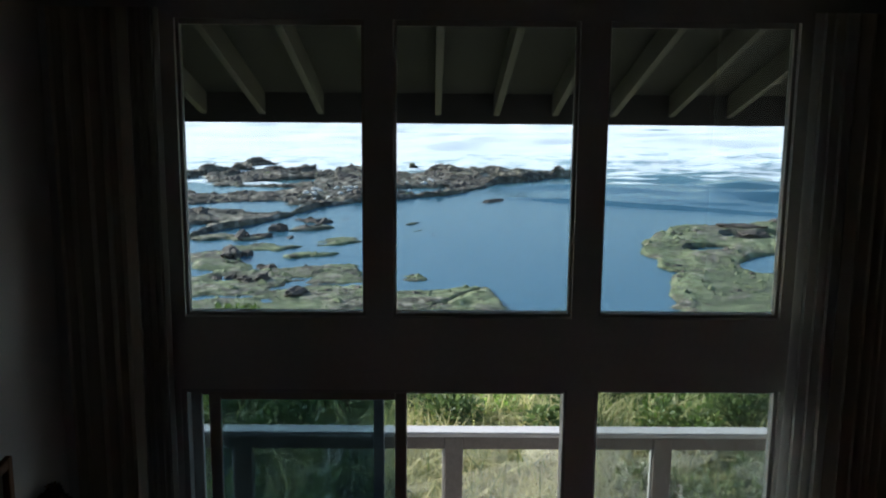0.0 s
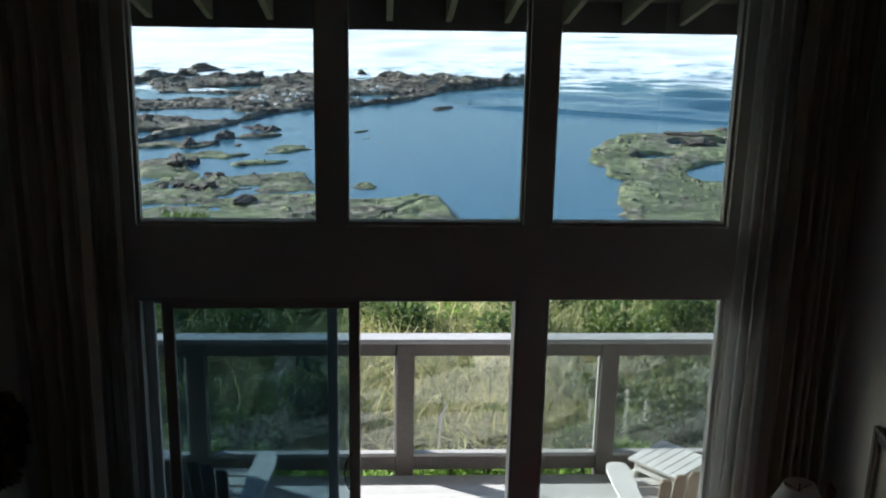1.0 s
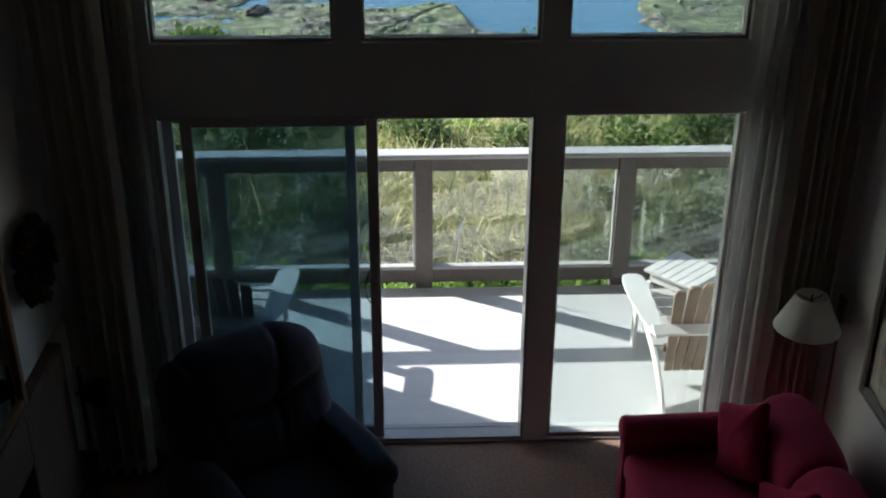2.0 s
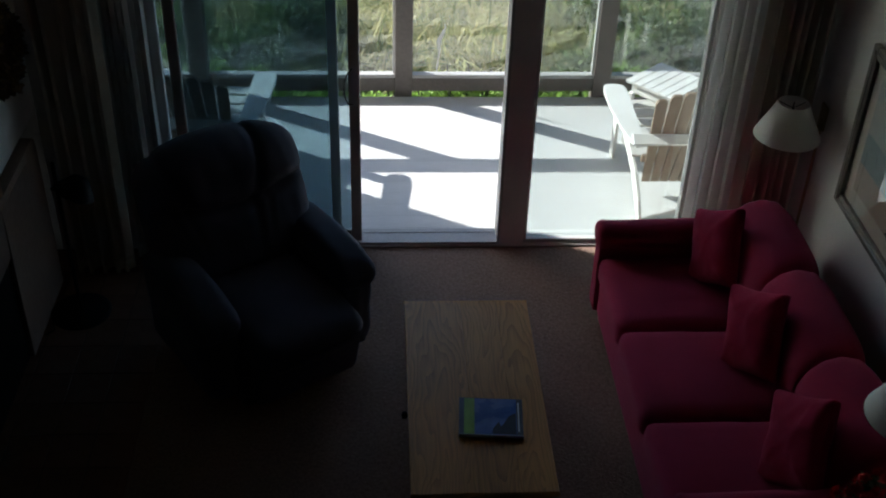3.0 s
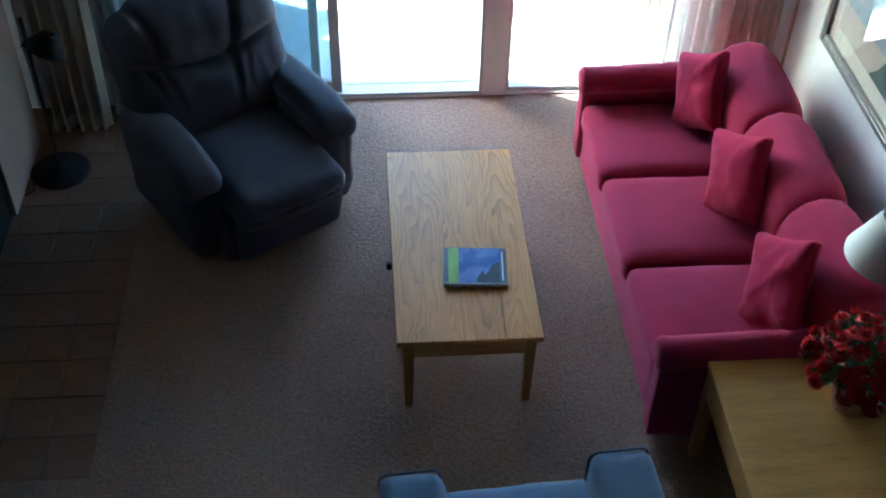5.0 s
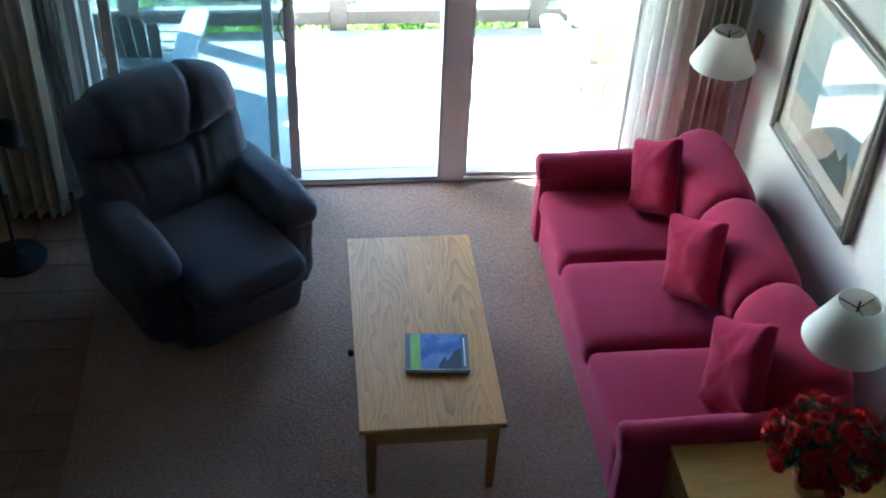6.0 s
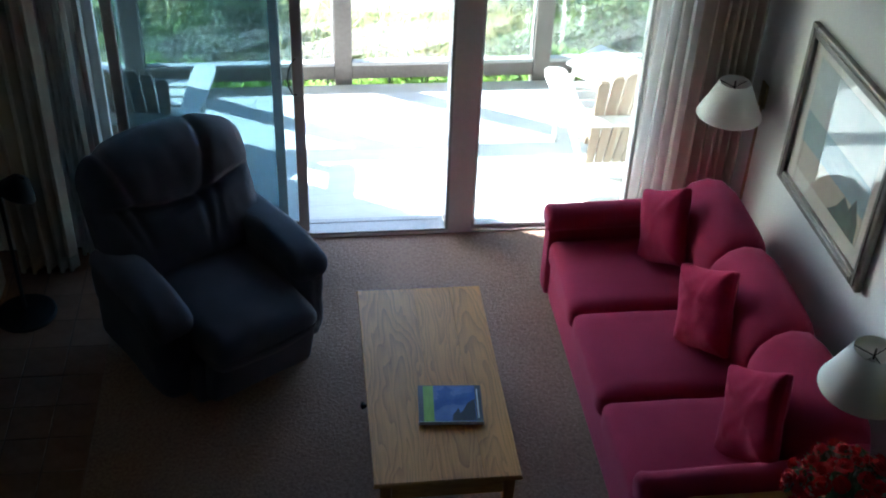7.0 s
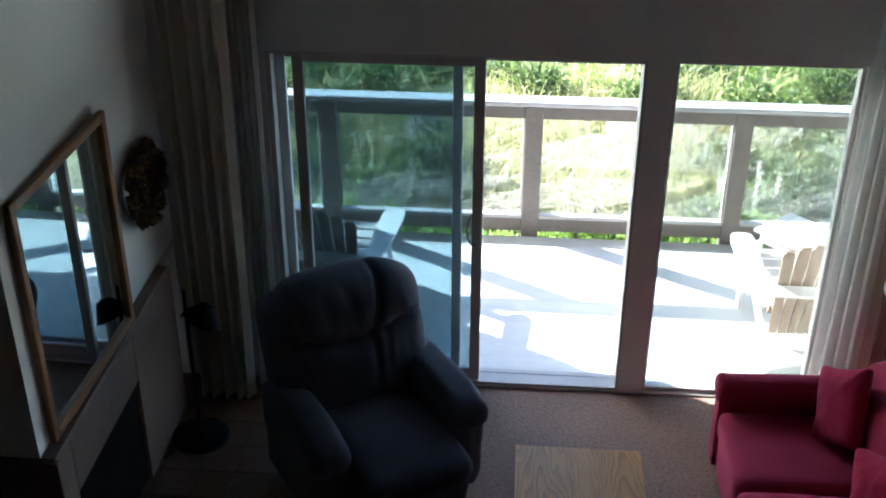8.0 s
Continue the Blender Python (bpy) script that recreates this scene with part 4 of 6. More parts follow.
# blue armchair below the loft, seen from its arms' front ends
ac = thing("armchair", pose(-0.155, -3.53, 0, 0, 0, 4), "light blue cloth armchair facing the windows", "armchair")
for s in (-1, 1):
    arm = part("arm", soft_box((s * 0.378 - 0.118, -0.40, 0.06), (s * 0.378 + 0.118, 0.435, 0.632), 0.058, 0.012, 16, None, 0.005), M_DENIM, ac, "padded arm with a piped front", True)
    edge = [(s * 0.378 + 0.108, 0.425, 0.10)] + [(max(s * 0.378 - 0.108, min(s * 0.378 + 0.108, s * 0.378 + 0.135 * math.cos(a))), 0.425, 0.10 + 0.42 + min(0.098, 0.135 * math.sin(a))) for a in [math.pi * k / 14 for k in range(15)]] + [(s * 0.378 - 0.108, 0.425, 0.10)]
    part("piping", tube(edge, 0.005, 6), M_DENIM, arm, "", True)
part("seat", soft_box((-0.30, -0.32, 0.28), (0.30, 0.45, 0.47), 0.05, 0.02, 10, wobble=0.005), M_DENIM, ac, "", True)
part("base", soft_box((-0.36, -0.38, 0.05), (0.36, 0.40, 0.30), 0.03, 0, 8), M_DENIM, ac, "", True)
part("backrest", soft_box((-0.38, -0.52, 0.10), (0.38, -0.30, 0.90), 0.09, 0, 10, None, 0.006), M_DENIM, ac, "", True)


# ---- wall lamps ----
def wall_lamp(at, plate):
    """A shade at the end of a swinging brass arm; at: the middle of the shade's foot, plate: on the wall."""
    x, y, z = at
    l = thing("wall_lamp", pose(*at), "brass swing-arm wall lamp with a white cone shade", "lamp", "wall lamps")
    bm = bmesh.new()
    n = 40
    for r0, z0, r1, z1 in ((0.172, 0.0, 0.082, 0.195),):
        outer = [[bm.verts.new((r * math.cos(2 * math.pi * k / n), r * math.sin(2 * math.pi * k / n), zz)) for k in range(n)] for r, zz in ((r0, z0), (r0 + 0.001, z0 + 0.006), ((r0 + r1) / 2, (z0 + z1) / 2), (r1, z1), (r1 - 0.003, z1), ((r0 + r1) / 2 - 0.003, (z0 + z1) / 2), (r0 - 0.003, z0))]
    for a, b in zip(outer, outer[1:] + outer[:1]):
        for k in range(n):
            bm.faces.new((a[k], a[(k + 1) % n], b[(k + 1) % n], b[k]))
    part("shade", bm, M_SHADE, l, "white pleatless cone shade", True)
    bm = bmesh.new()
    for k in range(3):
        a = 2 * math.pi * k / 3 + 0.4
        add_tube(bm, [(0, 0, 0.165), (0.079 * math.cos(a), 0.079 * math.sin(a), 0.182)], 0.0022, 5)
    add_tube(bm, [(0, 0, 0.14), (0, 0, 0.20)], 0.004, 6)
    part("shade_holder", bm, M_BLACK, l)
    part("bulb", lathe([(0, 0.15), (0.016, 0.145), (0.031, 0.10), (0.026, 0.07), (0.014, 0.045), (0.014, 0.0), (0, 0.0)], 16), M_SHADE, l, "unlit white bulb", True)
    dx, dy, dz = plate[0] - x, plate[1] - y, plate[2] - z
    part("arm", tube([(0, 0, 0.02), (0, 0, -0.05), (dx * 0.5, dy * 0.5 + 0.05, -0.06), (dx * 0.85, dy, -0.04), (dx - 0.012, dy, dz)], 0.007, 8), M_BRASS, l, "bent brass arm", True)
    part("wall_plate", box((dx - 0.014, dy - 0.04, dz - 0.07), (dx, dy + 0.04, dz + 0.07), 0.006, segments=2), M_BRASS, l, "brass wall plate")
    part("cord_cover", box((dx - 0.012, dy - 0.009, -z + 0.09), (dx, dy + 0.009, dz - 0.07), 0.003), M_BRASS, l, "brass cord cover strip")
    return l


wall_lamp((1.435, -0.44, 1.01), (XR - 0.002, -0.36, 1.08))
wall_lamp((1.29, -2.52, 0.985), (XR - 0.002, -2.45, 1.05))

# ---- framed picture ----
pw, ph = 1.0, 0.86
pc = thing("framed_picture", pose(XR - 0.004, -1.270, 0.838), "large framed print under glass in a grey-brown moulded frame", "picture")
fw = 0.062
for nm, lo, hi in [("frame_side", (-0.035, -pw / 2, 0), (0, -pw / 2 + fw, ph)), ("frame_side", (-0.035, pw / 2 - fw, 0), (0, pw / 2, ph)), ("frame_rail", (-0.035, -pw / 2 + fw, 0), (0, pw / 2 - fw, fw)), ("frame_rail", (-0.035, -pw / 2 + fw, ph - fw), (0, pw / 2 - fw, ph))]:
    fr = part(nm, box(lo, hi, 0.008, segments=2), M_PICFRAME, pc)
    ins = [max(lo[1], -pw / 2 + 0.012) + 0.006, min(hi[1], pw / 2 - 0.012) - 0.006]
    part("inner_moulding", box((-0.042, ins[0] + 0.006, lo[2] + 0.018), (-0.034, ins[1] - 0.006, hi[2] - 0.018), 0.004), M_PICFRAME, fr)
part("mat", box((-0.012, -pw / 2 + fw, fw), (-0.008, pw / 2 - fw, ph - fw)), M_MAT, pc, "cream mat board")
M_ART_SKY = surface("print_sky", (0.46, 0.52, 0.50), (0.62, 0.64, 0.58), 0.9, 20, 4, 0.02)
M_ART_SEA = surface("print_sea", (0.22, 0.33, 0.36), (0.34, 0.44, 0.45), 0.9, 20, 6, 0.02, stretch=(1, 1, 5))
M_ART_HILL = surface("print_hill", (0.045, 0.09, 0.085), (0.12, 0.19, 0.17), 0.9, 26, 8, 0.02)
M_ART_SAND = surface("print_sand", (0.46, 0.40, 0.32), (0.60, 0.54, 0.45), 0.9, 30, 5, 0.02)
art = part("print", box((-0.0140, -0.36, 0.15), (-0.0122, 0.36, 0.74)), M_ART_SKY, pc, "muted coastal print")
part("print_sea", box((-0.0148, -0.36, 0.30), (-0.0142, 0.36, 0.46)), M_ART_SEA, art)
part("print_sand", box((-0.0148, -0.36, 0.15), (-0.0142, 0.36, 0.2995)), M_ART_SAND, art)
part("print_hill", extrude_outline([(-0.34, 0.152), (-0.33, 0.25), (-0.27, 0.35), (-0.23, 0.27), (-0.17, 0.30), (-0.12, 0.22), (-0.05, 0.16), (-0.05, 0.152)], 0.0005, "x"), M_ART_HILL, art).location = (-0.0154, 0, 0)
part("glass", box((-0.026, -pw / 2 + fw - 0.004, fw - 0.004), (-0.024, pw / 2 - fw + 0.004, ph - fw + 0.004)), M_PICGLASS, pc, "reflecting picture glass")

# ---- mirror over the ledge ----
mw, mh = 0.98, 1.12
mr = thing("wall_mirror", pose(XB + 0.018, -1.358, 0.930, 0, 0, -1.7), "large wall mirror in a brown wooden frame on the ledge", "mirror")
fw = 0.045
for nm, lo, hi in [("frame_side", (0, -mw / 2, 0), (0.03, -mw / 2 + fw, mh)), ("frame_side", (0, mw / 2 - fw, 0), (0.03, mw / 2, mh)), ("frame_rail", (0, -mw / 2 + fw, 0), (0.03, mw / 2 - fw, fw)), ("frame_rail", (0, -mw / 2 + fw, mh - fw), (0.03, mw / 2 - fw, mh))]:
    part(nm, box(lo, hi, 0.006, segments=2), M_DARKWOOD, mr)
part("mirror_glass", box((0.004, -mw / 2 + fw - 0.003, fw - 0.003), (0.012, mw / 2 - fw + 0.003, mh - fw + 0.003)), M_MIRROR, mr, "silvered mirror glass")

# ---- dried flower wreath ----
wr = thing("wreath", pose(XB + 0.006, -0.50, 1.505), "round wreath of dried brown and ochre flowers", "wreath")
rnd = random.Random(3)
ring = [(0.05, 0.155 * math.cos(2 * math.pi * k / 24), 0.155 * math.sin(2 * math.pi * k / 24)) for k in range(25)]
part("ring", tube(ring, 0.042, 8), M_DRIED_DARK, wr, "twig ring", True)
twigs, blooms = bmesh.new(), bmesh.new()
for k in range(1100):
    a = rnd.uniform(0, 2 * math.pi)
    w = Vector((rnd.uniform(0.0, 1), rnd.gauss(0, 0.8), rnd.gauss(0, 0.8)))
    at = Vector((0.05, 0.155 * math.cos(a), 0.155 * math.sin(a))) + w.normalized() * 0.04
    add_leaf(twigs, at, w, rnd.uniform(0.025, 0.055), rnd, 0.6)
for k in range(34):
    # single blooms stand out as lumps of different size
    a = 2 * math.pi * (k + rnd.uniform(-0.4, 0.4)) / 34
    w = Vector((rnd.uniform(0.1, 1), rnd.gauss(0, 0.7), rnd.gauss(0, 0.7))).normalized()
    mid = Vector((0.05, 0.155 * math.cos(a), 0.155 * math.sin(a))) + w * rnd.uniform(0.045, 0.07)
    r = rnd.uniform(0.014, 0.028)
    for j in range(26):
        d = Vector((rnd.gauss(0, 1), rnd.gauss(0, 1), rnd.gauss(0, 1))).normalized()
        add_leaf(blooms, mid + d * r * 0.6, d + w * 0.3, r * rnd.uniform(0.7, 1.1), rnd, 1.1)
part("dried_leaf", twigs, M_DRIED_DARK, wr, "crisp dark brown leaves")
part("dried_bloom", blooms, M_DRIED, wr, "ochre dried blooms")

# ---- floor lamp beside the hearth ----
fl = thing("floor_lamp", pose(-2.32, -0.60, 0), "black metal pharmacy floor lamp with a small tilted shade", "lamp")
part("base", lathe([(0, 0), (0.158, 0), (0.16, 0.012), (0.145, 0.024), (0.03, 0.030), (0.018, 0.045), (0, 0.045)], 36), M_BLACK, fl, "round weighted base", True)
part("pole", tube([(0, 0, 0.03), (0, 0, 0.95)], 0.0105, 10), M_BLACK, fl, "", True)
part("arm", tube([(-0.03, -0.01, 0.80), (0.0, 0.0, 0.80), (0.09, 0.03, 0.80)], 0.007, 8), M_BLACK, fl, "", True)
shade = lathe([(0.018, 0.06), (0.045, 0.05), (0.100, -0.055), (0.103, -0.06), (0.097, -0.055), (0.042, 0.043), (0.018, 0.054)], 28, Matrix.Translation((0.09, 0.04, 0.79)) @ Matrix.Rotation(radians(28), 4, "Y") @ Matrix.Diagonal((1.05, 0.8, 0.85, 1)))
part("shade", shade, M_BLACK, fl, "small black metal shade", True)


part("cord", tube([(-0.10, -0.02, 0.012), (-0.13, -0.10, 0.006), (-0.11, -0.16, 0.006), (-0.15, -0.20, 0.006)], 0.0035, 6), M_BLACK, fl, "", True)


# ---- window curtains ----
def curtain(name, x0, x1, y, z0, z1, folds, deep, mat, label, seed, flare=0.0, crisp=1.0):
    """Hanging cloth in uneven folds; crisp: how sharply the pleats turn."""
    rnd = random.Random(seed)
    edge = [0.0]
    for _ in range(folds):
        edge.append(edge[-1] + rnd.uniform(0.7, 1.35))
    edge = [e / edge[-1] for e in edge]
    amp = [rnd.uniform(0.6, 1.2) for _ in range(folds)]
    sway = [rnd.uniform(-1, 1) for _ in range(folds)]
    nx, nz = folds * 12, 34
    rows = []
    for j in range(nz + 1):
        v = 0.0 if j == 0 else 0.022 if j == 1 else 0.022 + 0.978 * (j - 1) / (nz - 1)
        row = []
        for i in range(nx + 1):
            k = min(i // 12, folds - 1)
            f = (i - 12 * k) / 12
            u = edge[k] + (edge[k + 1] - edge[k]) * f
            wave = math.cos(2 * math.pi * f)
            d = deep * amp[k] * (1 - 0.3 * v) * math.copysign(abs(wave) ** crisp, wave)
            x = x0 + (x1 - x0) * u + flare * (1 - v) ** 2 * (u - 0.5) + 0.008 * sway[k] * math.sin(2.2 * v + 2 * sway[k]) - 0.3 * deep * math.sin(4 * math.pi * f)
            row.append((x, y + d + 0.006 * sway[k] * math.sin(4 * v), z0 + (z1 - z0) * v + 0.008 * sway[k] * (1 - v)))
        rows.append(row)
    c = thing(name, pose((x0 + x1) / 2, y, z0), label, "curtain", "window curtains")
    for nm, some, thick in (("hem", rows[:2], 0.008), ("cloth", rows[1:], 0.004)):
        bm = bmesh.new()
        grid = [[bm.verts.new((a - (x0 + x1) / 2, b - y, h - z0)) for a, b, h in row] for row in some]
        for a, b in zip(grid, grid[1:]):
            for i in range(nx):
                bm.faces.new((a[i], a[i + 1], b[i + 1], b[i]))
        ob = part(nm, bm, mat, c, "", True)
        sd = ob.modifiers.new("thickness", "SOLIDIFY")
        sd.thickness = thick
    return c


curtain("drape", -2.44, -2.08, -0.22, 0.015, 3.95, 5, 0.042, M_DRAPE, "heavy cream pleated drape drawn to the side of the door", 1, -0.04, 0.8)
curtain("drape", 1.285, 1.62, -0.25, 0.015, 3.95, 6, 0.042, M_DRAPE, "heavy cream pleated drape drawn to the side of the window", 2, 0.0, 0.8)
curtain("sheer_curtain", -2.10, -1.965, -0.085, 0.02, 3.95, 4, 0.018, M_SHEER_DIM, "thin white sheer curtain gathered beside the door, its dimmer light put into the colour", 3)
curtain("sheer_curtain", 1.100, 1.42, -0.165, 0.02, 3.95, 6, 0.026, M_SHEER, "thin white sheer curtain gathered beside the window", 4, 0.12)


# ---- shore, water and bank ----
SEA = -9.0


def smooth(a, b, v):
    t = np.clip((v - a) / (b - a), 0, 1)
    return t * t * (3 - 2 * t)


GRID = np.random.RandomState(4).rand(256, 256)


def rough(x, y, scale, seed=0):
    """Smooth value noise, 0 to 1."""
    u, v = x / scale + seed * 17.3, y / scale + seed * 9.1
    i, j = np.floor(u).astype(int), np.floor(v).astype(int)
    f, g = u - i, v - j
    f, g = f * f * (3 - 2 * f), g * g * (3 - 2 * g)
    i, j, i1, j1 = i % 256, j % 256, (i + 1) % 256, (j + 1) % 256
    return (GRID[i, j] * (1 - f) + GRID[i1, j] * f) * (1 - g) + (GRID[i, j1] * (1 - f) + GRID[i1, j1] * f) * g


def layers(x, y, scale, seed=0, n=4):
    return sum(rough(x, y, scale / 2 ** k, seed + k) * 0.5 ** k for k in range(n)) / sum(0.5 ** k for k in range(n))


def shore(x, y):
    """Height of the ground: a level bank behind the deck, a bluff, then tidal rock shelves."""
    n = layers(x, y, 6.0, 1)
    bank = -0.95 - 0.15 * smooth(4, 10, y) + 0.35 * (layers(x, y, 2.5, 5) - 0.5) + 0.25 * smooth(0, -5, x) * smooth(4, 9, y)
    bed = SEA - 0.55 + 0.08 * (n - 0.5)
    fine = layers(x, y, 1.6, 15)
    ragged = layers(x, y, 3.0, 8, 6) - 0.5
    # long low ribs and gutters that run with the ledge
    rib = layers((x + 0.35 * y) * 0.30, (y - 0.30 * x) * 0.85, 2.6, 91, 5) - 0.5
    grit = layers(x * 0.6, y, 0.8, 97, 3) - 0.5
    nick = layers(x * 0.5, y * 1.0 - 0.2 * x, 1.7, 93, 5) - 0.5
    # the long ledge that runs out to the right, with pools in it and a craggy outer rim
    near = np.interp(x, [-30, -14.1, -12.6, -11.1, -9.6, -8.0, -5.2, -2.9, -0.4, 1.6, 3.5, 6.2, 10.2], [43, 56.0, 58.6, 60.0, 62.4, 65.7, 68.0, 68.7, 70.2, 71.8, 74.5, 76.3, 80.0])
    outer = np.interp(x, [-30, -20.6, -18.0, -16.4, -13.3, -10.6, -6.4, -2.0, -0.2, 0.8, 4.0, 6.6, 10.4], [78, 82, 82, 84.5, 85.5, 84, 87, 87, 86.5, 82.5, 81.9, 81.2, 81.2])
    edge = y - near + 1.5 * ragged
    ledge = smooth(-0.15, 0.35, edge) * smooth(3.0, -2.5, y - outer + 7 * ragged + 9 * rib) * smooth(11.0, 10.2, x)
    crag = smooth(-9.0, -2.0, y - outer)
    h = ledge * (0.775 + 0.09 * crag + 0.18 * (n - 0.5) + (0.22 + 0.45 * crag) * (fine - 0.5) + (0.18 + 0.42 * crag) * (layers(x, y, 0.9, 77, 3) - 0.5) + (0.40 + 0.85 * crag) * rib * smooth(0.3, 2.5, edge) + 0.28 * grit + 0.02 * smooth(2.4, 0.5, edge))
    # gutters hold water, and the outer rim is broken into many low rocks
    h = h - 0.50 * ledge * smooth(-0.035, -0.085, rib) * smooth(0.6, 2.2, edge)
    h = h - 0.60 * ledge * crag * smooth(-0.01, -0.06, nick) + 0.30 * ledge * crag * smooth(0.05, 0.16, nick)
    step = y - np.interp(x, [-30, -14.7, -12.5, -10.5, -9.0], [46, 58.9, 60.7, 63.6, 66.0])
    h = h - 0.08 * ledge * smooth(-0.1, 0.3, step + 0.8 * ragged) * smooth(-9.0, -10.5, x) * (1 - crag)

    def blob(cx, cy, rx, ry, turn, amp):
        c, s = math.cos(radians(turn)), math.sin(radians(turn))
        u, v = ((x - cx) * c + (y - cy) * s) / rx, ((y - cy) * c - (x - cx) * s) / ry
        return np.hypot(u, v) + amp * ragged

    for cx, cy, rx, ry, turn in [(-15.4, 72.6, 2.9, 1.3, 12), (-19.0, 76.5, 2.2, 0.9, 10), (-12.6, 66.4, 1.6, 0.35, 16), (-15.0, 81.0, 2.5, 0.7, 5), (-4.5, 82.5, 2.4, 0.8, 20), (-9.0, 83.5, 2.0, 0.7, 10)]:
        h = h - 0.55 * smooth(1.0, 0.75, blob(cx, cy, rx, ry, turn, 1.0)) * ledge
    # weedy flats on the near left, broken by pools
    weed = 0.665 + 0.24 * (fine - 0.5) + 0.15 * grit + 0.30 * rib - 0.12 * smooth(-0.05, -0.12, nick)
    for cx, cy, rx, ry, turn in [(-11.7, 51.0, 2.3, 3.3, 0), (-10.3, 53.6, 2.4, 1.3, 15), (-12.8, 56.2, 1.8, 0.9, 15), (-6.9, 48.6, 2.6, 0.7, 20), (-8.7, 53.6, 1.7, 0.42, 25), (-5.6, 55.7, 1.8, 1.0, 25), (-6.2, 54.5, 1.2, 0.35, 18), (-11.0, 56.0, 1.4, 0.7, 20), (-1.6, 47.0, 1.2, 0.8, 15), (-1.8, 60.6, 1.1, 0.24, 38), (-1.8, 58.3, 1.0, 0.13, 40), (-8.2, 58.6, 2.0, 0.8, 20), (-6.8, 52.0, 1.6, 0.5, 20)]:
        sunk = 0.86 if cx > -6.5 else 1.0
        h = np.maximum(h, weed * sunk * smooth(1.45, 0.66, blob(cx, cy, rx, ry, turn, 1.6)))
    margin = np.interp(x, [-30, -14.0, -11.9, -11.0, -8.3, -7.8, -6.8, -4.5, -4.0, -3.4, -2.5, -1.0, 0.8, 2.0, 2.5, 3.4, 5.4, 8.0, 9.5], [48.0, 47.6, 47.4, 48.6, 48.2, 49.0, 49.8, 50.6, 48.0, 46.4, 44.4, 44.9, 45.6, 45.0, 41.8, 41.0, 40.8, 40.0, 39.0])
    h = np.maximum(h, weed * smooth(1.1, -0.9, y - margin + 1.6 * ragged))
    h = h - 0.35 * smooth(0.14, 0.04, np.abs(y - 41.2 - 1.47 * (x + 0.8))) * smooth(2.2, 1.8, x) * smooth(-1.6, -0.9, x)
    # the rounded shelf on the right: a raised weedy rim, a low wet apron and pools
    rim = smooth(1.03, 0.93, blob(17.8, 53.2, 8.2, 8.3, 0, 0.45))
    low = smooth(1.03, 0.93, blob(17.5, 43.5, 8.0, 8.5, 0, 0.35))
    high = np.maximum(smooth(1.6, -0.6, x - 10.6 - 0.23 * (y - 40.7) + 2.0 * ragged), smooth(49.6, 51.6, y - 0.3 * (x - 13) + 1.2 * ragged))
    right = np.maximum(rim, low) * (0.582 + 0.15 * high + (0.03 + 0.42 * high) * (fine - 0.5))
    for cx, cy, rx, ry, turn in [(14.2, 53.8, 1.5, 0.85, 12), (18.3, 50.9, 3.6, 2.1, 22), (16.6, 57.5, 0.9, 0.7, 10), (18.6, 57.6, 1.6, 0.55, 20)]:
        right = right - 0.4 * smooth(1.0, 0.8, blob(cx, cy, rx, ry, turn, 0.5))
    h = np.maximum(h, right)
    low_shore = bed + h
    fall = smooth(10.5, 30.0, y + 1.5 * (n - 0.5))
    return bank * (1 - fall) + low_shore * fall


def sheet(name, xs, ys, height, mat, label, category):
    X, Y = np.meshgrid(xs, ys, indexing="ij")
    Z = height(X, Y)
    nx, ny = X.shape
    verts = np.stack([X, Y, Z], -1).reshape(-1, 3)
    idx = np.arange(nx * ny).reshape(nx, ny)
    faces = np.stack([idx[:-1, :-1], idx[1:, :-1], idx[1:, 1:], idx[:-1, 1:]], -1).reshape(-1, 4)
    me = bpy.data.meshes.new(name)
    me.from_pydata(verts.tolist(), [], faces.tolist())
    me.polygons.foreach_set("use_smooth", [True] * len(me.polygons))
    me.materials.append(mat)
    ob = new(name, me)
    return tagged(ob, label, category, kind="structure")


far = [-3000, -1500, -700, -300, -140, -80]
xs = np.array(far + list(np.arange(-52, -24, 1.5)) + list(np.arange(-24, 30, 0.125)) + list(np.arange(30, 70, 1.5)) + [-v for v in far[::-1]])
ys = np.array([-3000, -800, -200, -60, -20, -5, 0.0] + list(np.arange(1.0, 39, 0.8)) + list(np.arange(39, 64, 0.22)) + list(np.arange(64, 96, 0.30)) + [97, 100] + [104, 110, 120, 140, 180, 260, 500, 1200, 3000])


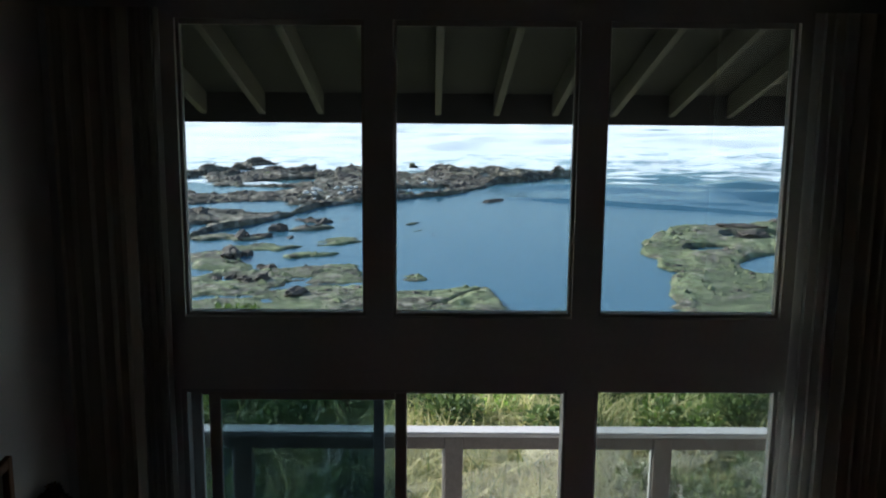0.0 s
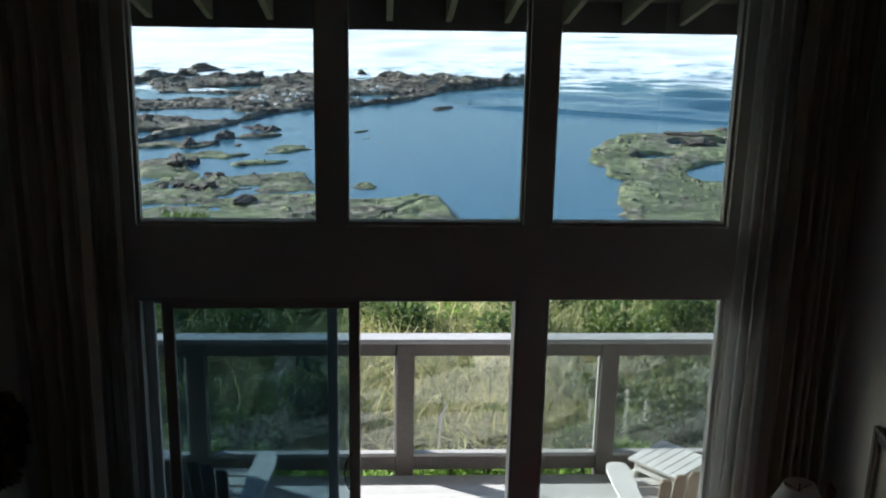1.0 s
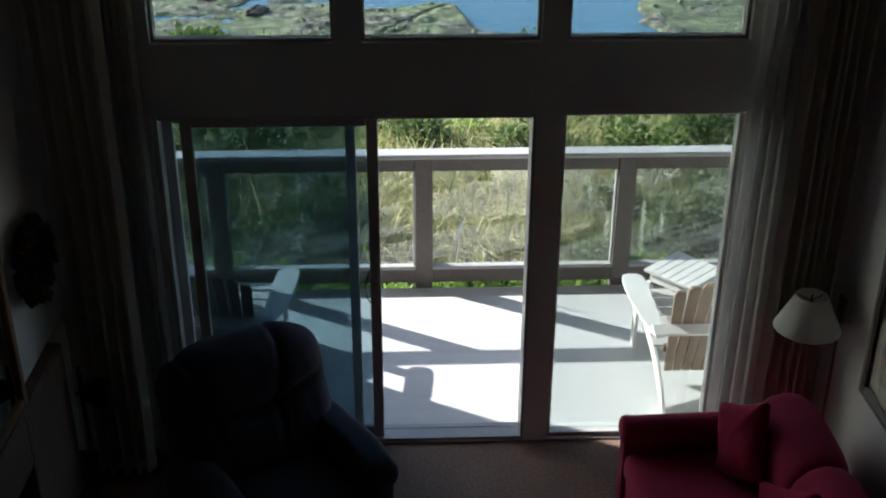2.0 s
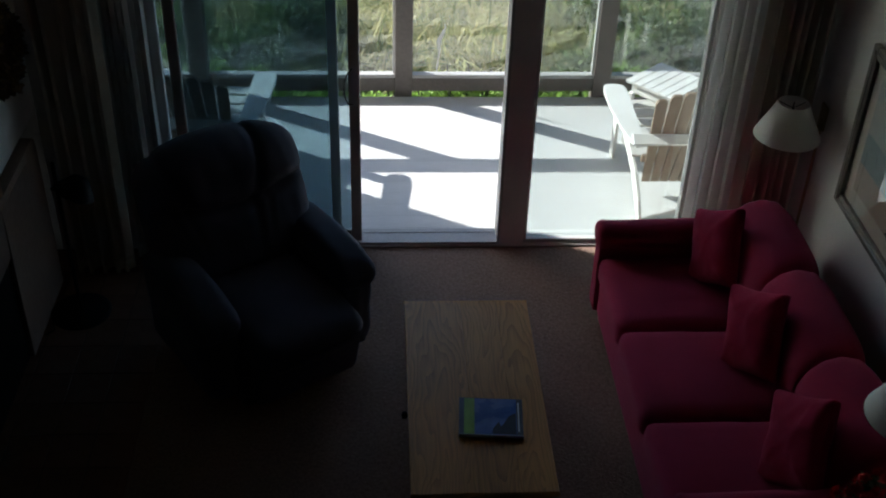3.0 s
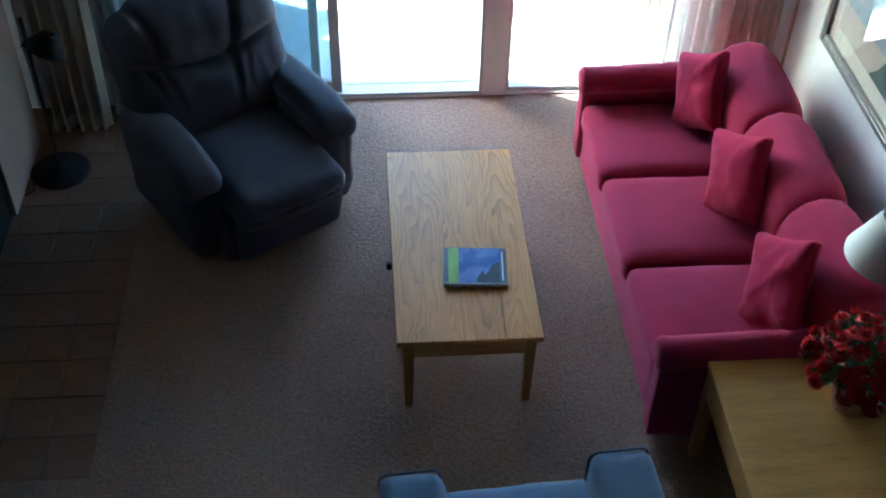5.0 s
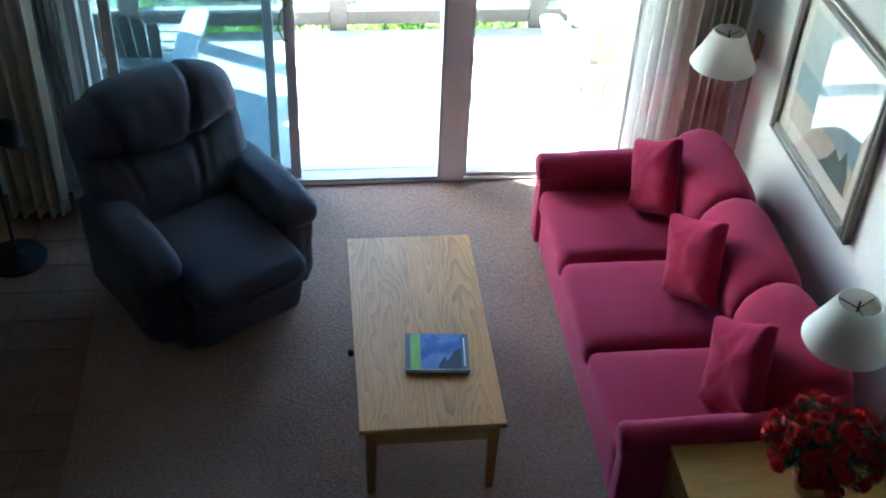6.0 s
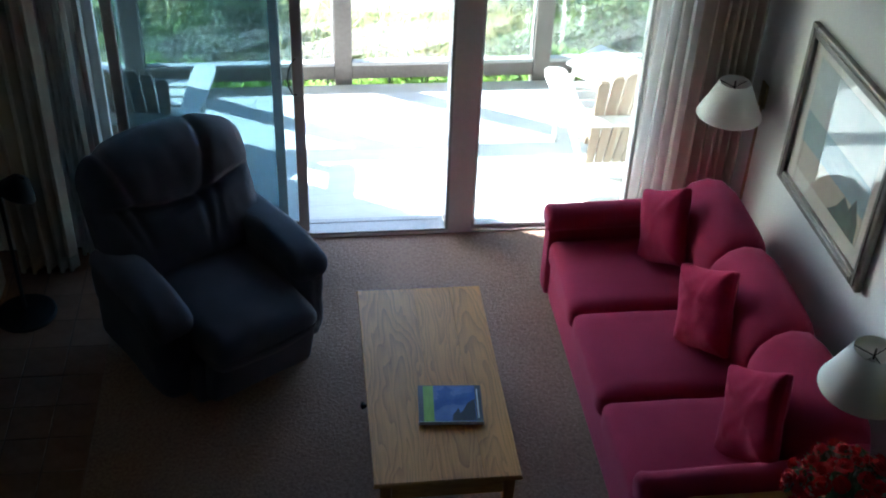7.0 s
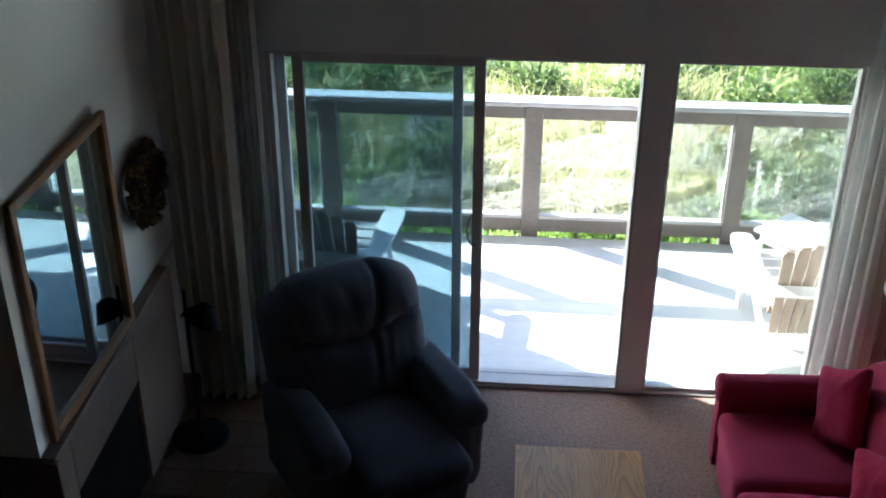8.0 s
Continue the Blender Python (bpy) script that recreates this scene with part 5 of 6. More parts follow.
def shore_material():
    m = bpy.data.materials.new("tidal_rock")
    m.use_nodes = True
    b = m.node_tree.nodes["Principled BSDF"]
    co = m.node_tree.nodes.new("ShaderNodeTexCoord")
    a = node(m, "ShaderNodeTexNoise", Scale=0.28, Detail=6.0, Roughness=0.6)
    f = node(m, "ShaderNodeTexNoise", Scale=1.9, Detail=10.0, Roughness=0.82)
    g = node(m, "ShaderNodeTexNoise", Scale=0.9, Detail=5.0, Roughness=0.7)
    for n in (a, f, g):
        link(m, co.outputs["Object"], n.inputs["Vector"])
    weed = ramp(m, f.outputs["Fac"], [(0.38, (0.085, 0.108, 0.048)), (0.50, (0.185, 0.212, 0.105)), (0.62, (0.36, 0.38, 0.22))])
    rock = ramp(m, f.outputs["Fac"], [(0.40, (0.028, 0.022, 0.018)), (0.50, (0.120, 0.096, 0.080)), (0.60, (0.46, 0.40, 0.34))])
    mix = m.node_tree.nodes.new("ShaderNodeMix")
    mix.data_type = "RGBA"
    mixa = node(m, "ShaderNodeMath")
    mixa.operation = "ADD"
    link(m, a.outputs["Fac"], mixa.inputs[0])
    link(m, g.outputs["Fac"], mixa.inputs[1])
    half = node(m, "ShaderNodeMath")
    half.operation, half.inputs[1].default_value = "MULTIPLY", 0.5
    link(m, mixa.outputs[0], half.inputs[0])
    cut = ramp(m, half.outputs[0], [(0.47, (0.95, 0.95, 0.95)), (0.56, (0.15, 0.15, 0.15))])
    # the outer ledge is barer rock than the inner flats
    sep = m.node_tree.nodes.new("ShaderNodeSeparateXYZ")
    link(m, co.outputs["Object"], sep.inputs[0])
    out_way = node(m, "ShaderNodeMath")
    out_way.operation, out_way.inputs[1].default_value = "MULTIPLY_ADD", -0.9
    link(m, sep.outputs["X"], out_way.inputs[0])
    link(m, sep.outputs["Y"], out_way.inputs[2])
    bare = node(m, "ShaderNodeMapRange", **{"From Min": 62.0, "From Max": 70.0, "To Min": 1.0, "To Max": 0.2})
    link(m, out_way.outputs[0], bare.inputs["Value"])
    amount = node(m, "ShaderNodeMath")
    amount.operation = "MULTIPLY"
    link(m, cut, amount.inputs[0])
    link(m, bare.outputs[0], amount.inputs[1])
    link(m, amount.outputs[0], mix.inputs[0])
    link(m, rock, mix.inputs[6])
    link(m, weed, mix.inputs[7])
    # the lowest shelves lie wet, with dark slick weed
    wet = node(m, "ShaderNodeMapRange", **{"From Min": SEA + 0.01, "From Max": SEA + 0.12, "To Min": 0.45, "To Max": 0.0})
    link(m, sep.outputs["Z"], wet.inputs["Value"])
    slick = m.node_tree.nodes.new("ShaderNodeMix")
    slick.data_type = "RGBA"
    slick.inputs[7].default_value = (0.036, 0.048, 0.024, 1)
    link(m, wet.outputs[0], slick.inputs[0])
    link(m, mix.outputs[2], slick.inputs[6])
    lay = node(m, "ShaderNodeMapping", Scale=(0.28, 0.95, 1.0), Rotation=(0, 0, radians(-18)))
    link(m, co.outputs["Object"], lay.inputs["Vector"])
    streak = node(m, "ShaderNodeTexNoise", Scale=1.0, Detail=7.0, Roughness=0.62)
    link(m, lay.outputs[0], streak.inputs["Vector"])
    damp = m.node_tree.nodes.new("ShaderNodeMix")
    damp.data_type, damp.blend_type = "RGBA", "MULTIPLY"
    damp.inputs[0].default_value = 1.0
    link(m, slick.outputs[2], damp.inputs[6])
    link(m, ramp(m, streak.outputs["Fac"], [(0.38, (0.66, 0.66, 0.64)), (0.52, (0.98, 0.97, 0.94)), (0.66, (1.28, 1.26, 1.20))]), damp.inputs[7])
    # the water's blue tint is painted into the bed's colour, stronger with depth
    bed_tint = m.node_tree.nodes.new("ShaderNodeMix")
    bed_tint.data_type = "RGBA"
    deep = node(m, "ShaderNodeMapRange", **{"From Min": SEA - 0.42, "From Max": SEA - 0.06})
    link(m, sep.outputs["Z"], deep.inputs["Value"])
    link(m, deep.outputs[0], bed_tint.inputs[0])
    bed_tint.inputs[6].default_value = (0.14, 0.26, 0.33, 1)
    link(m, damp.outputs[2], bed_tint.inputs[7])
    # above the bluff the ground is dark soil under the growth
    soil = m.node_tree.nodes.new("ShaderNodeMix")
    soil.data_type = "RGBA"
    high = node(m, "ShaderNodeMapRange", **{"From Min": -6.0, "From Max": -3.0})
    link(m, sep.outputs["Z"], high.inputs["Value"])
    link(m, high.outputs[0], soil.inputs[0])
    link(m, bed_tint.outputs[2], soil.inputs[6])
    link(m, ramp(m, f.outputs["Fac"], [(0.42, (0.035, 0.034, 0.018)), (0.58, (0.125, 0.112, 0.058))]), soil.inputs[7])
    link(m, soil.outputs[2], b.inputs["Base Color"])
    b.inputs["Roughness"].default_value = 0.7
    b.inputs["Specular IOR Level"].default_value = 0.25
    bp = node(m, "ShaderNodeBump", Strength=0.5, Distance=0.16)
    link(m, f.outputs["Fac"], bp.inputs["Height"])
    link(m, bp.outputs[0], b.inputs["Normal"])
    return m


def water_material():
    m = bpy.data.materials.new("sea_water")
    m.use_nodes = True
    b = m.node_tree.nodes["Principled BSDF"]
    out = m.node_tree.nodes["Material Output"]
    co = m.node_tree.nodes.new("ShaderNodeTexCoord")
    b.inputs["Roughness"].default_value = 0.12
    b.inputs["IOR"].default_value = 1.33
    ripple = node(m, "ShaderNodeTexNoise", Scale=1.0, Detail=5.0, Roughness=0.6)
    mp = node(m, "ShaderNodeMapping", Scale=(0.8, 2.0, 1))
    link(m, co.outputs["Object"], mp.inputs["Vector"])
    link(m, mp.outputs[0], ripple.inputs["Vector"])
    bp = node(m, "ShaderNodeBump", Strength=0.18, Distance=0.12)
    link(m, ripple.outputs["Fac"], bp.inputs["Height"])
    link(m, bp.outputs[0], b.inputs["Normal"])
    foam = node(m, "ShaderNodeBsdfDiffuse", Color=(0.86, 0.88, 0.88, 1))
    mp2 = node(m, "ShaderNodeMapping", Scale=(0.11, 0.34, 1))
    link(m, co.outputs["Object"], mp2.inputs["Vector"])
    band = node(m, "ShaderNodeTexNoise", Scale=1.0, Detail=10.0, Roughness=0.66, Distortion=0.5)
    link(m, mp2.outputs[0], band.inputs["Vector"])
    sep = m.node_tree.nodes.new("ShaderNodeSeparateXYZ")
    link(m, co.outputs["Object"], sep.inputs[0])
    reach = node(m, "ShaderNodeMath")
    reach.operation, reach.inputs[1].default_value = "MULTIPLY_ADD", -0.10
    link(m, sep.outputs["X"], reach.inputs[0])
    link(m, sep.outputs["Y"], reach.inputs[2])
    # beyond the pool the sea is stirred up, pale and greenish
    stirred = node(m, "ShaderNodeMapRange", **{"From Min": 66.0, "From Max": 86.0, "To Min": -0.15, "To Max": 0.55})
    link(m, reach.outputs[0], stirred.inputs["Value"])
    mud = node(m, "ShaderNodeMath")
    mud.operation = "MULTIPLY_ADD"
    link(m, band.outputs["Fac"], mud.inputs[0])
    mud.inputs[1].default_value = 0.5
    link(m, stirred.outputs[0], mud.inputs[2])
    link(m, ramp(m, mud.outputs[0], [(0.28, (0.058, 0.145, 0.205)), (0.85, (0.19, 0.35, 0.35))]), b.inputs["Base Color"])
    surf = node(m, "ShaderNodeMapRange", **{"From Min": 66.0, "From Max": 88.0, "To Min": -0.22, "To Max": 0.19})
    link(m, reach.outputs[0], surf.inputs["Value"])
    s = node(m, "ShaderNodeMath")
    s.operation = "ADD"
    link(m, band.outputs["Fac"], s.inputs[0])
    link(m, surf.outputs[0], s.inputs[1])
    mask = ramp(m, s.outputs[0], [(0.50, (0, 0, 0)), (0.57, (1, 1, 1))])
    # foam torn into lace near the shore, closed farther out
    mp3 = node(m, "ShaderNodeMapping", Scale=(0.55, 1.1, 1))
    link(m, co.outputs["Object"], mp3.inputs["Vector"])
    lace = node(m, "ShaderNodeTexNoise", Scale=1.0, Detail=8.0, Roughness=0.72, Distortion=0.6)
    link(m, mp3.outputs[0], lace.inputs["Vector"])
    closed = node(m, "ShaderNodeMapRange", **{"From Min": 88.0, "From Max": 106.0, "To Min": 0.0, "To Max": 0.14})
    link(m, reach.outputs[0], closed.inputs["Value"])
    torn = node(m, "ShaderNodeMath")
    torn.operation = "ADD"
    link(m, lace.outputs["Fac"], torn.inputs[0])
    link(m, closed.outputs[0], torn.inputs[1])
    link(m, ramp(m, torn.outputs[0], [(0.37, (0.26, 0.40, 0.45)), (0.44, (0.58, 0.67, 0.70)), (0.51, (0.95, 0.96, 0.96))]), foam.inputs["Color"])
    mixer = m.node_tree.nodes.new("ShaderNodeMixShader")
    link(m, mask, mixer.inputs[0])
    clear = node(m, "ShaderNodeBsdfTransparent", Color=(0.80, 0.93, 0.95, 1))
    shallow = node(m, "ShaderNodeMixShader", Fac=0.14)
    link(m, b.outputs[0], shallow.inputs[1])
    link(m, clear.outputs[0], shallow.inputs[2])
    link(m, shallow.outputs[0], mixer.inputs[1])
    link(m, foam.outputs[0], mixer.inputs[2])
    link(m, mixer.outputs[0], out.inputs["Surface"])
    return m


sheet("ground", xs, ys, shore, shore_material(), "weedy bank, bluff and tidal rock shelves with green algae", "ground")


def waves(x, y):
    out = smooth(66, 90, y + 0.9 * (x - 8))
    swell = np.sin((y - 0.05 * x) * 0.75 + 2.5 * layers(x, y, 20, 51)) * 0.13 + np.maximum(0, np.sin((y + 0.03 * x) * 0.42 + 5 * layers(x, y, 30, 61))) ** 3 * 0.35
    chop = (layers(x * 0.4, y, 2.4, 71) - 0.5) * 0.75 + np.abs(layers(x * 0.35, y, 4.0, 75, 3) - 0.5) * -0.9
    line = 68.3 - 0.30 * (x - 11)
    roller = 0.24 * np.exp(-((y - line + 0.8 * layers(x, y, 6, 81)) / 0.55) ** 2) * smooth(3, 9, x)
    return SEA + out * (swell + chop) + roller


wx = np.array(far + list(np.arange(-52, 70, 0.6)) + [-v for v in far[::-1]])
wy = np.array([24.0, 30] + list(np.arange(36, 62, 1.5)) + list(np.arange(62, 132, 0.36)) + [140, 180, 260, 500, 1200, 3000])
sheet("water", wx, wy, waves, water_material(), "blue tidal pool and sea with white surf beyond the ledge", "water")

# boulders on the flats and the ledge
M_BOULDER = surface("boulder_rock", (0.040, 0.030, 0.024), (0.15, 0.12, 0.095), 0.85, 6, 1.2, 0.9)


def boulder(x, y, w, d, h, seed):
    bm = bmesh.new()
    bmesh.ops.create_icosphere(bm, subdivisions=3, radius=1)
    for v in bm.verts:
        p = v.co.copy()
        k = 1 + 0.45 * noise.noise(p * 1.3 + Vector((seed * 3.1, 0, 0))) + 0.40 * noise.noise(p * 3.1 + Vector((0, seed * 2.3, 0)))
        v.co = Vector((p.x * w * k, p.y * d * k, max(-0.5, p.z) * h * k))
    z = float(shore(np.array([x]), np.array([y]))[0])
    ob = part("boulder", bm, M_BOULDER)
    ob.location = (x, y, max(z, SEA - 0.15))
    ob.rotation_euler.z = seed * 1.7
    return tagged(ob, "dark weathered boulder standing on the tidal flat", "boulder", "shore boulders")


spots = [(-11.0, 51.3, 1.15, 0.6, 0.5), (-10.4, 51.9, 0.55, 0.45, 0.55), (-10.9, 46.7, 0.42, 0.32, 0.3), (-10.2, 46.9, 0.45, 0.35, 0.3), (-9.5, 46.3, 0.55, 0.35, 0.32), (-8.7, 46.3, 0.55, 0.4, 0.38),
         (-8.8, 48.9, 0.8, 0.5, 0.5), (-6.8, 43.6, 0.75, 0.45, 0.4), (-8.1, 61.2, 1.0, 0.6, 0.5), (-7.2, 61.0, 1.0, 0.7, 0.5), (-9.5, 58.4, 0.95, 0.6, 0.6), (-11.2, 56.2, 1.0, 0.5, 0.45), (-10.2, 56.6, 0.8, 0.4, 0.35),
         (-8.6, 56.3, 0.5, 0.4, 0.3), (-6.0, 61.8, 0.5, 0.3, 0.2), (-14.6, 61.8, 0.7, 0.4, 0.5), (3.2, 68.3, 1.6, 0.5, 0.36), (-17.1, 70.6, 0.7, 0.4, 0.5), (-0.6, 57.8, 0.22, 0.2, 0.2), (2.3, 61.6, 0.3, 0.12, 0.10), (3.7, 63.3, 0.3, 0.16, 0.12), (17.3, 58.9, 1.7, 0.5, 0.30), (20.2, 61.4, 1.3, 1.0, 0.55), (17.3, 56.6, 1.3, 0.6, 0.36), (19.6, 58.5, 0.8, 0.5, 0.35), (-7.0, 49.6, 0.16, 0.13, 0.3)]
for k, (x, y, w, d, h) in enumerate(spots):
    boulder(x, y, w * 0.8, d * 0.8, h * 0.72, k + 1)

# pale rocks along the ledge
M_PALE = surface("pale_rock", (0.50, 0.47, 0.42), (0.80, 0.78, 0.73), 0.9, 8, 2, 0.6)
rnd = random.Random(21)
for k in range(28):
    x = rnd.uniform(-9.4, -0.6) if k % 3 else rnd.uniform(-9.4, -5.0)
    y = float(np.interp(x, [-9.4, -7.6, -5.6, -3.0, -0.5], [67.9, 69.6, 72.2, 73.6, 74.2])) + rnd.gauss(0, 1.1)
    bm = bmesh.new()
    bmesh.ops.create_icosphere(bm, subdivisions=2, radius=1)
    w = rnd.uniform(0.08, 0.22)
    for v in bm.verts:
        n = 1 + 0.4 * noise.noise(v.co * 1.7 + Vector((k * 2.7, 0, 0)))
        v.co = Vector((v.co.x * w * n * 1.2, v.co.y * w * n * 0.8, max(-0.4, v.co.z) * w * 0.8 * n))
    z = float(shore(np.array([x]), np.array([y]))[0])
    ob = part("pale_rock", bm, M_PALE)
    ob.location = (x, y, max(z, SEA) + 0.05)
    tagged(ob, "small pale rock lying on the rock ledge", "rock", "pale rocks on the ledge")


# ---- stones and weed clumps strewn over the shelves ----
M_WEED_CLUMP = surface("weed_clump", (0.085, 0.105, 0.040), (0.24, 0.26, 0.125), 0.8, 5, 0.9, 0.4)
rs = np.random.RandomState(33)
count = 24000
sx, sy = rs.uniform(-21, 23, count), rs.uniform(40, 88, count)
tuft_x, tuft_y = rs.uniform(-21, 23, 420), rs.uniform(40, 90, 420)
pick = rs.randint(0, 420, count)
near_tuft = rs.rand(count) < 0.55
sx = np.where(near_tuft, tuft_x[pick] + rs.normal(0, 0.9, count), sx)
sy = np.where(near_tuft, tuft_y[pick] + rs.normal(0, 0.5, count), sy)
sz = shore(sx, sy)
ok = sz > SEA - 0.01
sx, sy, sz, pick = sx[ok], sy[ok], sz[ok], pick[ok]
n = len(sx)
size = rs.uniform(0.03, 0.09, n) * np.where(rs.rand(n) < 0.10, 2.2, 1.0) * np.where(sy > 68 + 0.4 * sx, 1.5, 1.0)
wide, deep, tall = size * rs.uniform(0.9, 2.2, n), size * rs.uniform(0.8, 1.5, n), size * rs.uniform(0.35, 0.8, n)
turn = rs.uniform(0, np.pi, n)
form = np.array([(1, 0, 0), (0.25, 0.95, 0.05), (-0.9, 0.3, 0), (-0.3, -0.9, 0.05), (0.5, -0.6, 0.1), (0.15, 0.1, 1.0), (-0.25, -0.2, 0.8)])
ring = [(0, 1, 5), (1, 2, 5), (2, 6, 5), (2, 3, 6), (3, 4, 6), (4, 5, 6), (4, 0, 5)]
jit = rs.uniform(0.75, 1.25, (n, 7, 3))
p = form[None] * jit * np.stack([wide, deep, tall], 1)[:, None]
c, s = np.cos(turn)[:, None], np.sin(turn)[:, None]
px, py = p[..., 0] * c - p[..., 1] * s + sx[:, None], p[..., 0] * s + p[..., 1] * c + sy[:, None]
verts = np.stack([px, py, p[..., 2] + sz[:, None] - 0.01], -1).reshape(-1, 3)
tri = (np.array(ring)[None] + 7 * np.arange(n)[:, None, None]).reshape(-1, 3)
me = bpy.data.meshes.new("shore_stones")
me.from_pydata(verts.tolist(), [], tri.tolist())
me.materials.append(M_BOULDER)
me.materials.append(M_WEED_CLUMP)
bare = np.clip((sy - 0.9 * sx - 58) / 14, 0.0, 0.8) + 0.18
which = (rs.rand(n) > bare).astype(np.int32)
me.polygons.foreach_set("material_index", np.repeat(which, len(ring)))
tagged(new("shore_stones", me), "loose dark stones and pale weed clumps strewn over the tidal shelves", "stones", kind="stuff")


# ---- grass and shrubs on the bank ----
def blades(name, mats, count, area, tall, seed, label, lean=0.35, width=0.006, keep=None):
    rs = np.random.RandomState(seed)
    x = rs.uniform(area[0], area[1], count)
    y = rs.uniform(area[2], area[3], count)
    # blades stand in tufts
    tx, ty = rs.uniform(area[0], area[1], count // 45), rs.uniform(area[2], area[3], count // 45)
    pick = rs.randint(0, len(tx), count)
    loose = rs.rand(count) < 0.3
    x = np.where(loose, x, tx[pick] + rs.normal(0, 0.10, count))
    y = np.where(loose, y, np.maximum(area[2], ty[pick] + rs.normal(0, 0.10, count)))
    if keep is not None:
        ok = keep(x, y, rs)
        x, y, pick = x[ok], y[ok], pick[ok]
    n = len(x)
    z = shore(x, y) - 0.03
    tuft = np.random.RandomState(seed + 1).uniform(0.7, 1.2, len(tx))[pick]
    h = rs.uniform(tall[0], tall[1], n) * tuft
    az = rs.uniform(0, 2 * np.pi, n)
    bend = h * rs.uniform(0.1, 2 * lean, n)
    face = az + np.pi / 2 + rs.uniform(-0.5, 0.5, n)
    w = width * rs.uniform(0.6, 1.5, n)
    cx, cy, fx, fy = np.cos(az) * bend, np.sin(az) * bend, np.cos(face) * w, np.sin(face) * w
    base = np.stack([x, y, z], 1)
    f = np.stack([fx, fy, np.zeros(n)], 1)
    mid = base + np.stack([cx * 0.35, cy * 0.35, h * 0.6], 1)
    tip = base + np.stack([cx, cy, h * (1 - 0.25 * bend / h)], 1)
    verts = np.stack([base - f, base + f, mid + f * 0.8, mid - f * 0.8, tip], 1).reshape(-1, 3)
    k = np.arange(n) * 5
    quads = np.stack([k, k + 1, k + 2, k + 3], 1).tolist()
    tris = np.stack([k + 3, k + 2, k + 4], 1).tolist()
    me = bpy.data.meshes.new(name)
    me.from_pydata(verts.tolist(), [], quads + tris)
    for m in mats:
        me.materials.append(m)
    which = rs.randint(0, len(mats), n)
    me.polygons.foreach_set("material_index", np.concatenate([which, which]).astype(np.int32))
    return tagged(new(name, me), label, "grass", kind="stuff")


def leaf_surface(name, dark, light, part_through=0.4):
    return let_light(surface(name, dark, light, 0.6, 8, 2.5, 0.0), part_through)


M_DRY = leaf_surface("dry_grass", (0.44, 0.38, 0.15), (0.74, 0.68, 0.35))
M_STRAW = leaf_surface("straw_grass", (0.30, 0.31, 0.09), (0.55, 0.54, 0.20))
M_GREEN = leaf_surface("green_grass", (0.07, 0.11, 0.025), (0.17, 0.24, 0.06))
M_SHRUB = leaf_surface("shrub_leaf", (0.05, 0.085, 0.024), (0.15, 0.21, 0.065))
M_WEED = leaf_surface("weed_leaf", (0.14, 0.25, 0.04), (0.33, 0.47, 0.10))

blades("tall_grass", [M_DRY, M_STRAW, M_DRY, M_STRAW, M_GREEN], 80000, (-6, 7, 3.7, 6.9), (0.36, 0.80), 5, "tall bleached grass on the bank behind the deck", 0.80, 0.0095,
       lambda x, y, rs: rs.rand(len(x)) < np.where((x > -1.2) & (x < 1.4), 1.0, np.where(x < 0, 0.25, 0.4)))
blades("green_grass", [M_GREEN, M_GREEN, M_WEED, M_SHRUB], 52000, (-7, 8, 2.45, 11), (0.24, 0.56), 9, "green grass between the shrubs on the bank", 0.65, 0.009)


def shrub(name, x, y, w, h, mat, seed, n, size, label):
    rs = random.Random(seed)
    z = float(shore(np.array([x]), np.array([y]))[0])
    s = thing(name, pose(x, y, z - 0.02), label, "shrub", "bank shrubs")
    st, lv = bmesh.new(), bmesh.new()
    for k in range(9):
        a = rs.uniform(0, 2 * math.pi)
        r = w * rs.uniform(0.3, 0.8)
        add_tube(st, [(0, 0, 0), (r * 0.4 * math.cos(a), r * 0.4 * math.sin(a), h * 0.5), (r * math.cos(a), r * math.sin(a), h * rs.uniform(0.7, 0.95))], 0.012, 5, 0.004)
    lobes = [(rs.uniform(-0.6, 0.6) * w, rs.uniform(-0.6, 0.6) * w, h * rs.uniform(0.45, 0.8), rs.uniform(0.28, 0.5) * w) for _ in range(9)]
    for k in range(n):
        lx, ly, lz, lr = rs.choice(lobes)
        d = Vector((rs.gauss(0, 1), rs.gauss(0, 1), rs.gauss(0, 1))).normalized()
        at = Vector((lx, ly, lz)) + Vector((d.x * lr, d.y * lr, d.z * lr * 0.8)) * rs.uniform(0.55, 1.05)
        if at.z < 0.03:
            at.z = 0.03 + rs.random() * 0.1
        add_leaf(lv, at, d + Vector((rs.uniform(-1, 1), rs.uniform(-1, 1), rs.uniform(-0.5, 1))), size * rs.uniform(0.6, 1.3), rs, 0.5)
    part("stems", st, M_FASCIA, s)
    part("leaves", lv, mat, s)
    return s


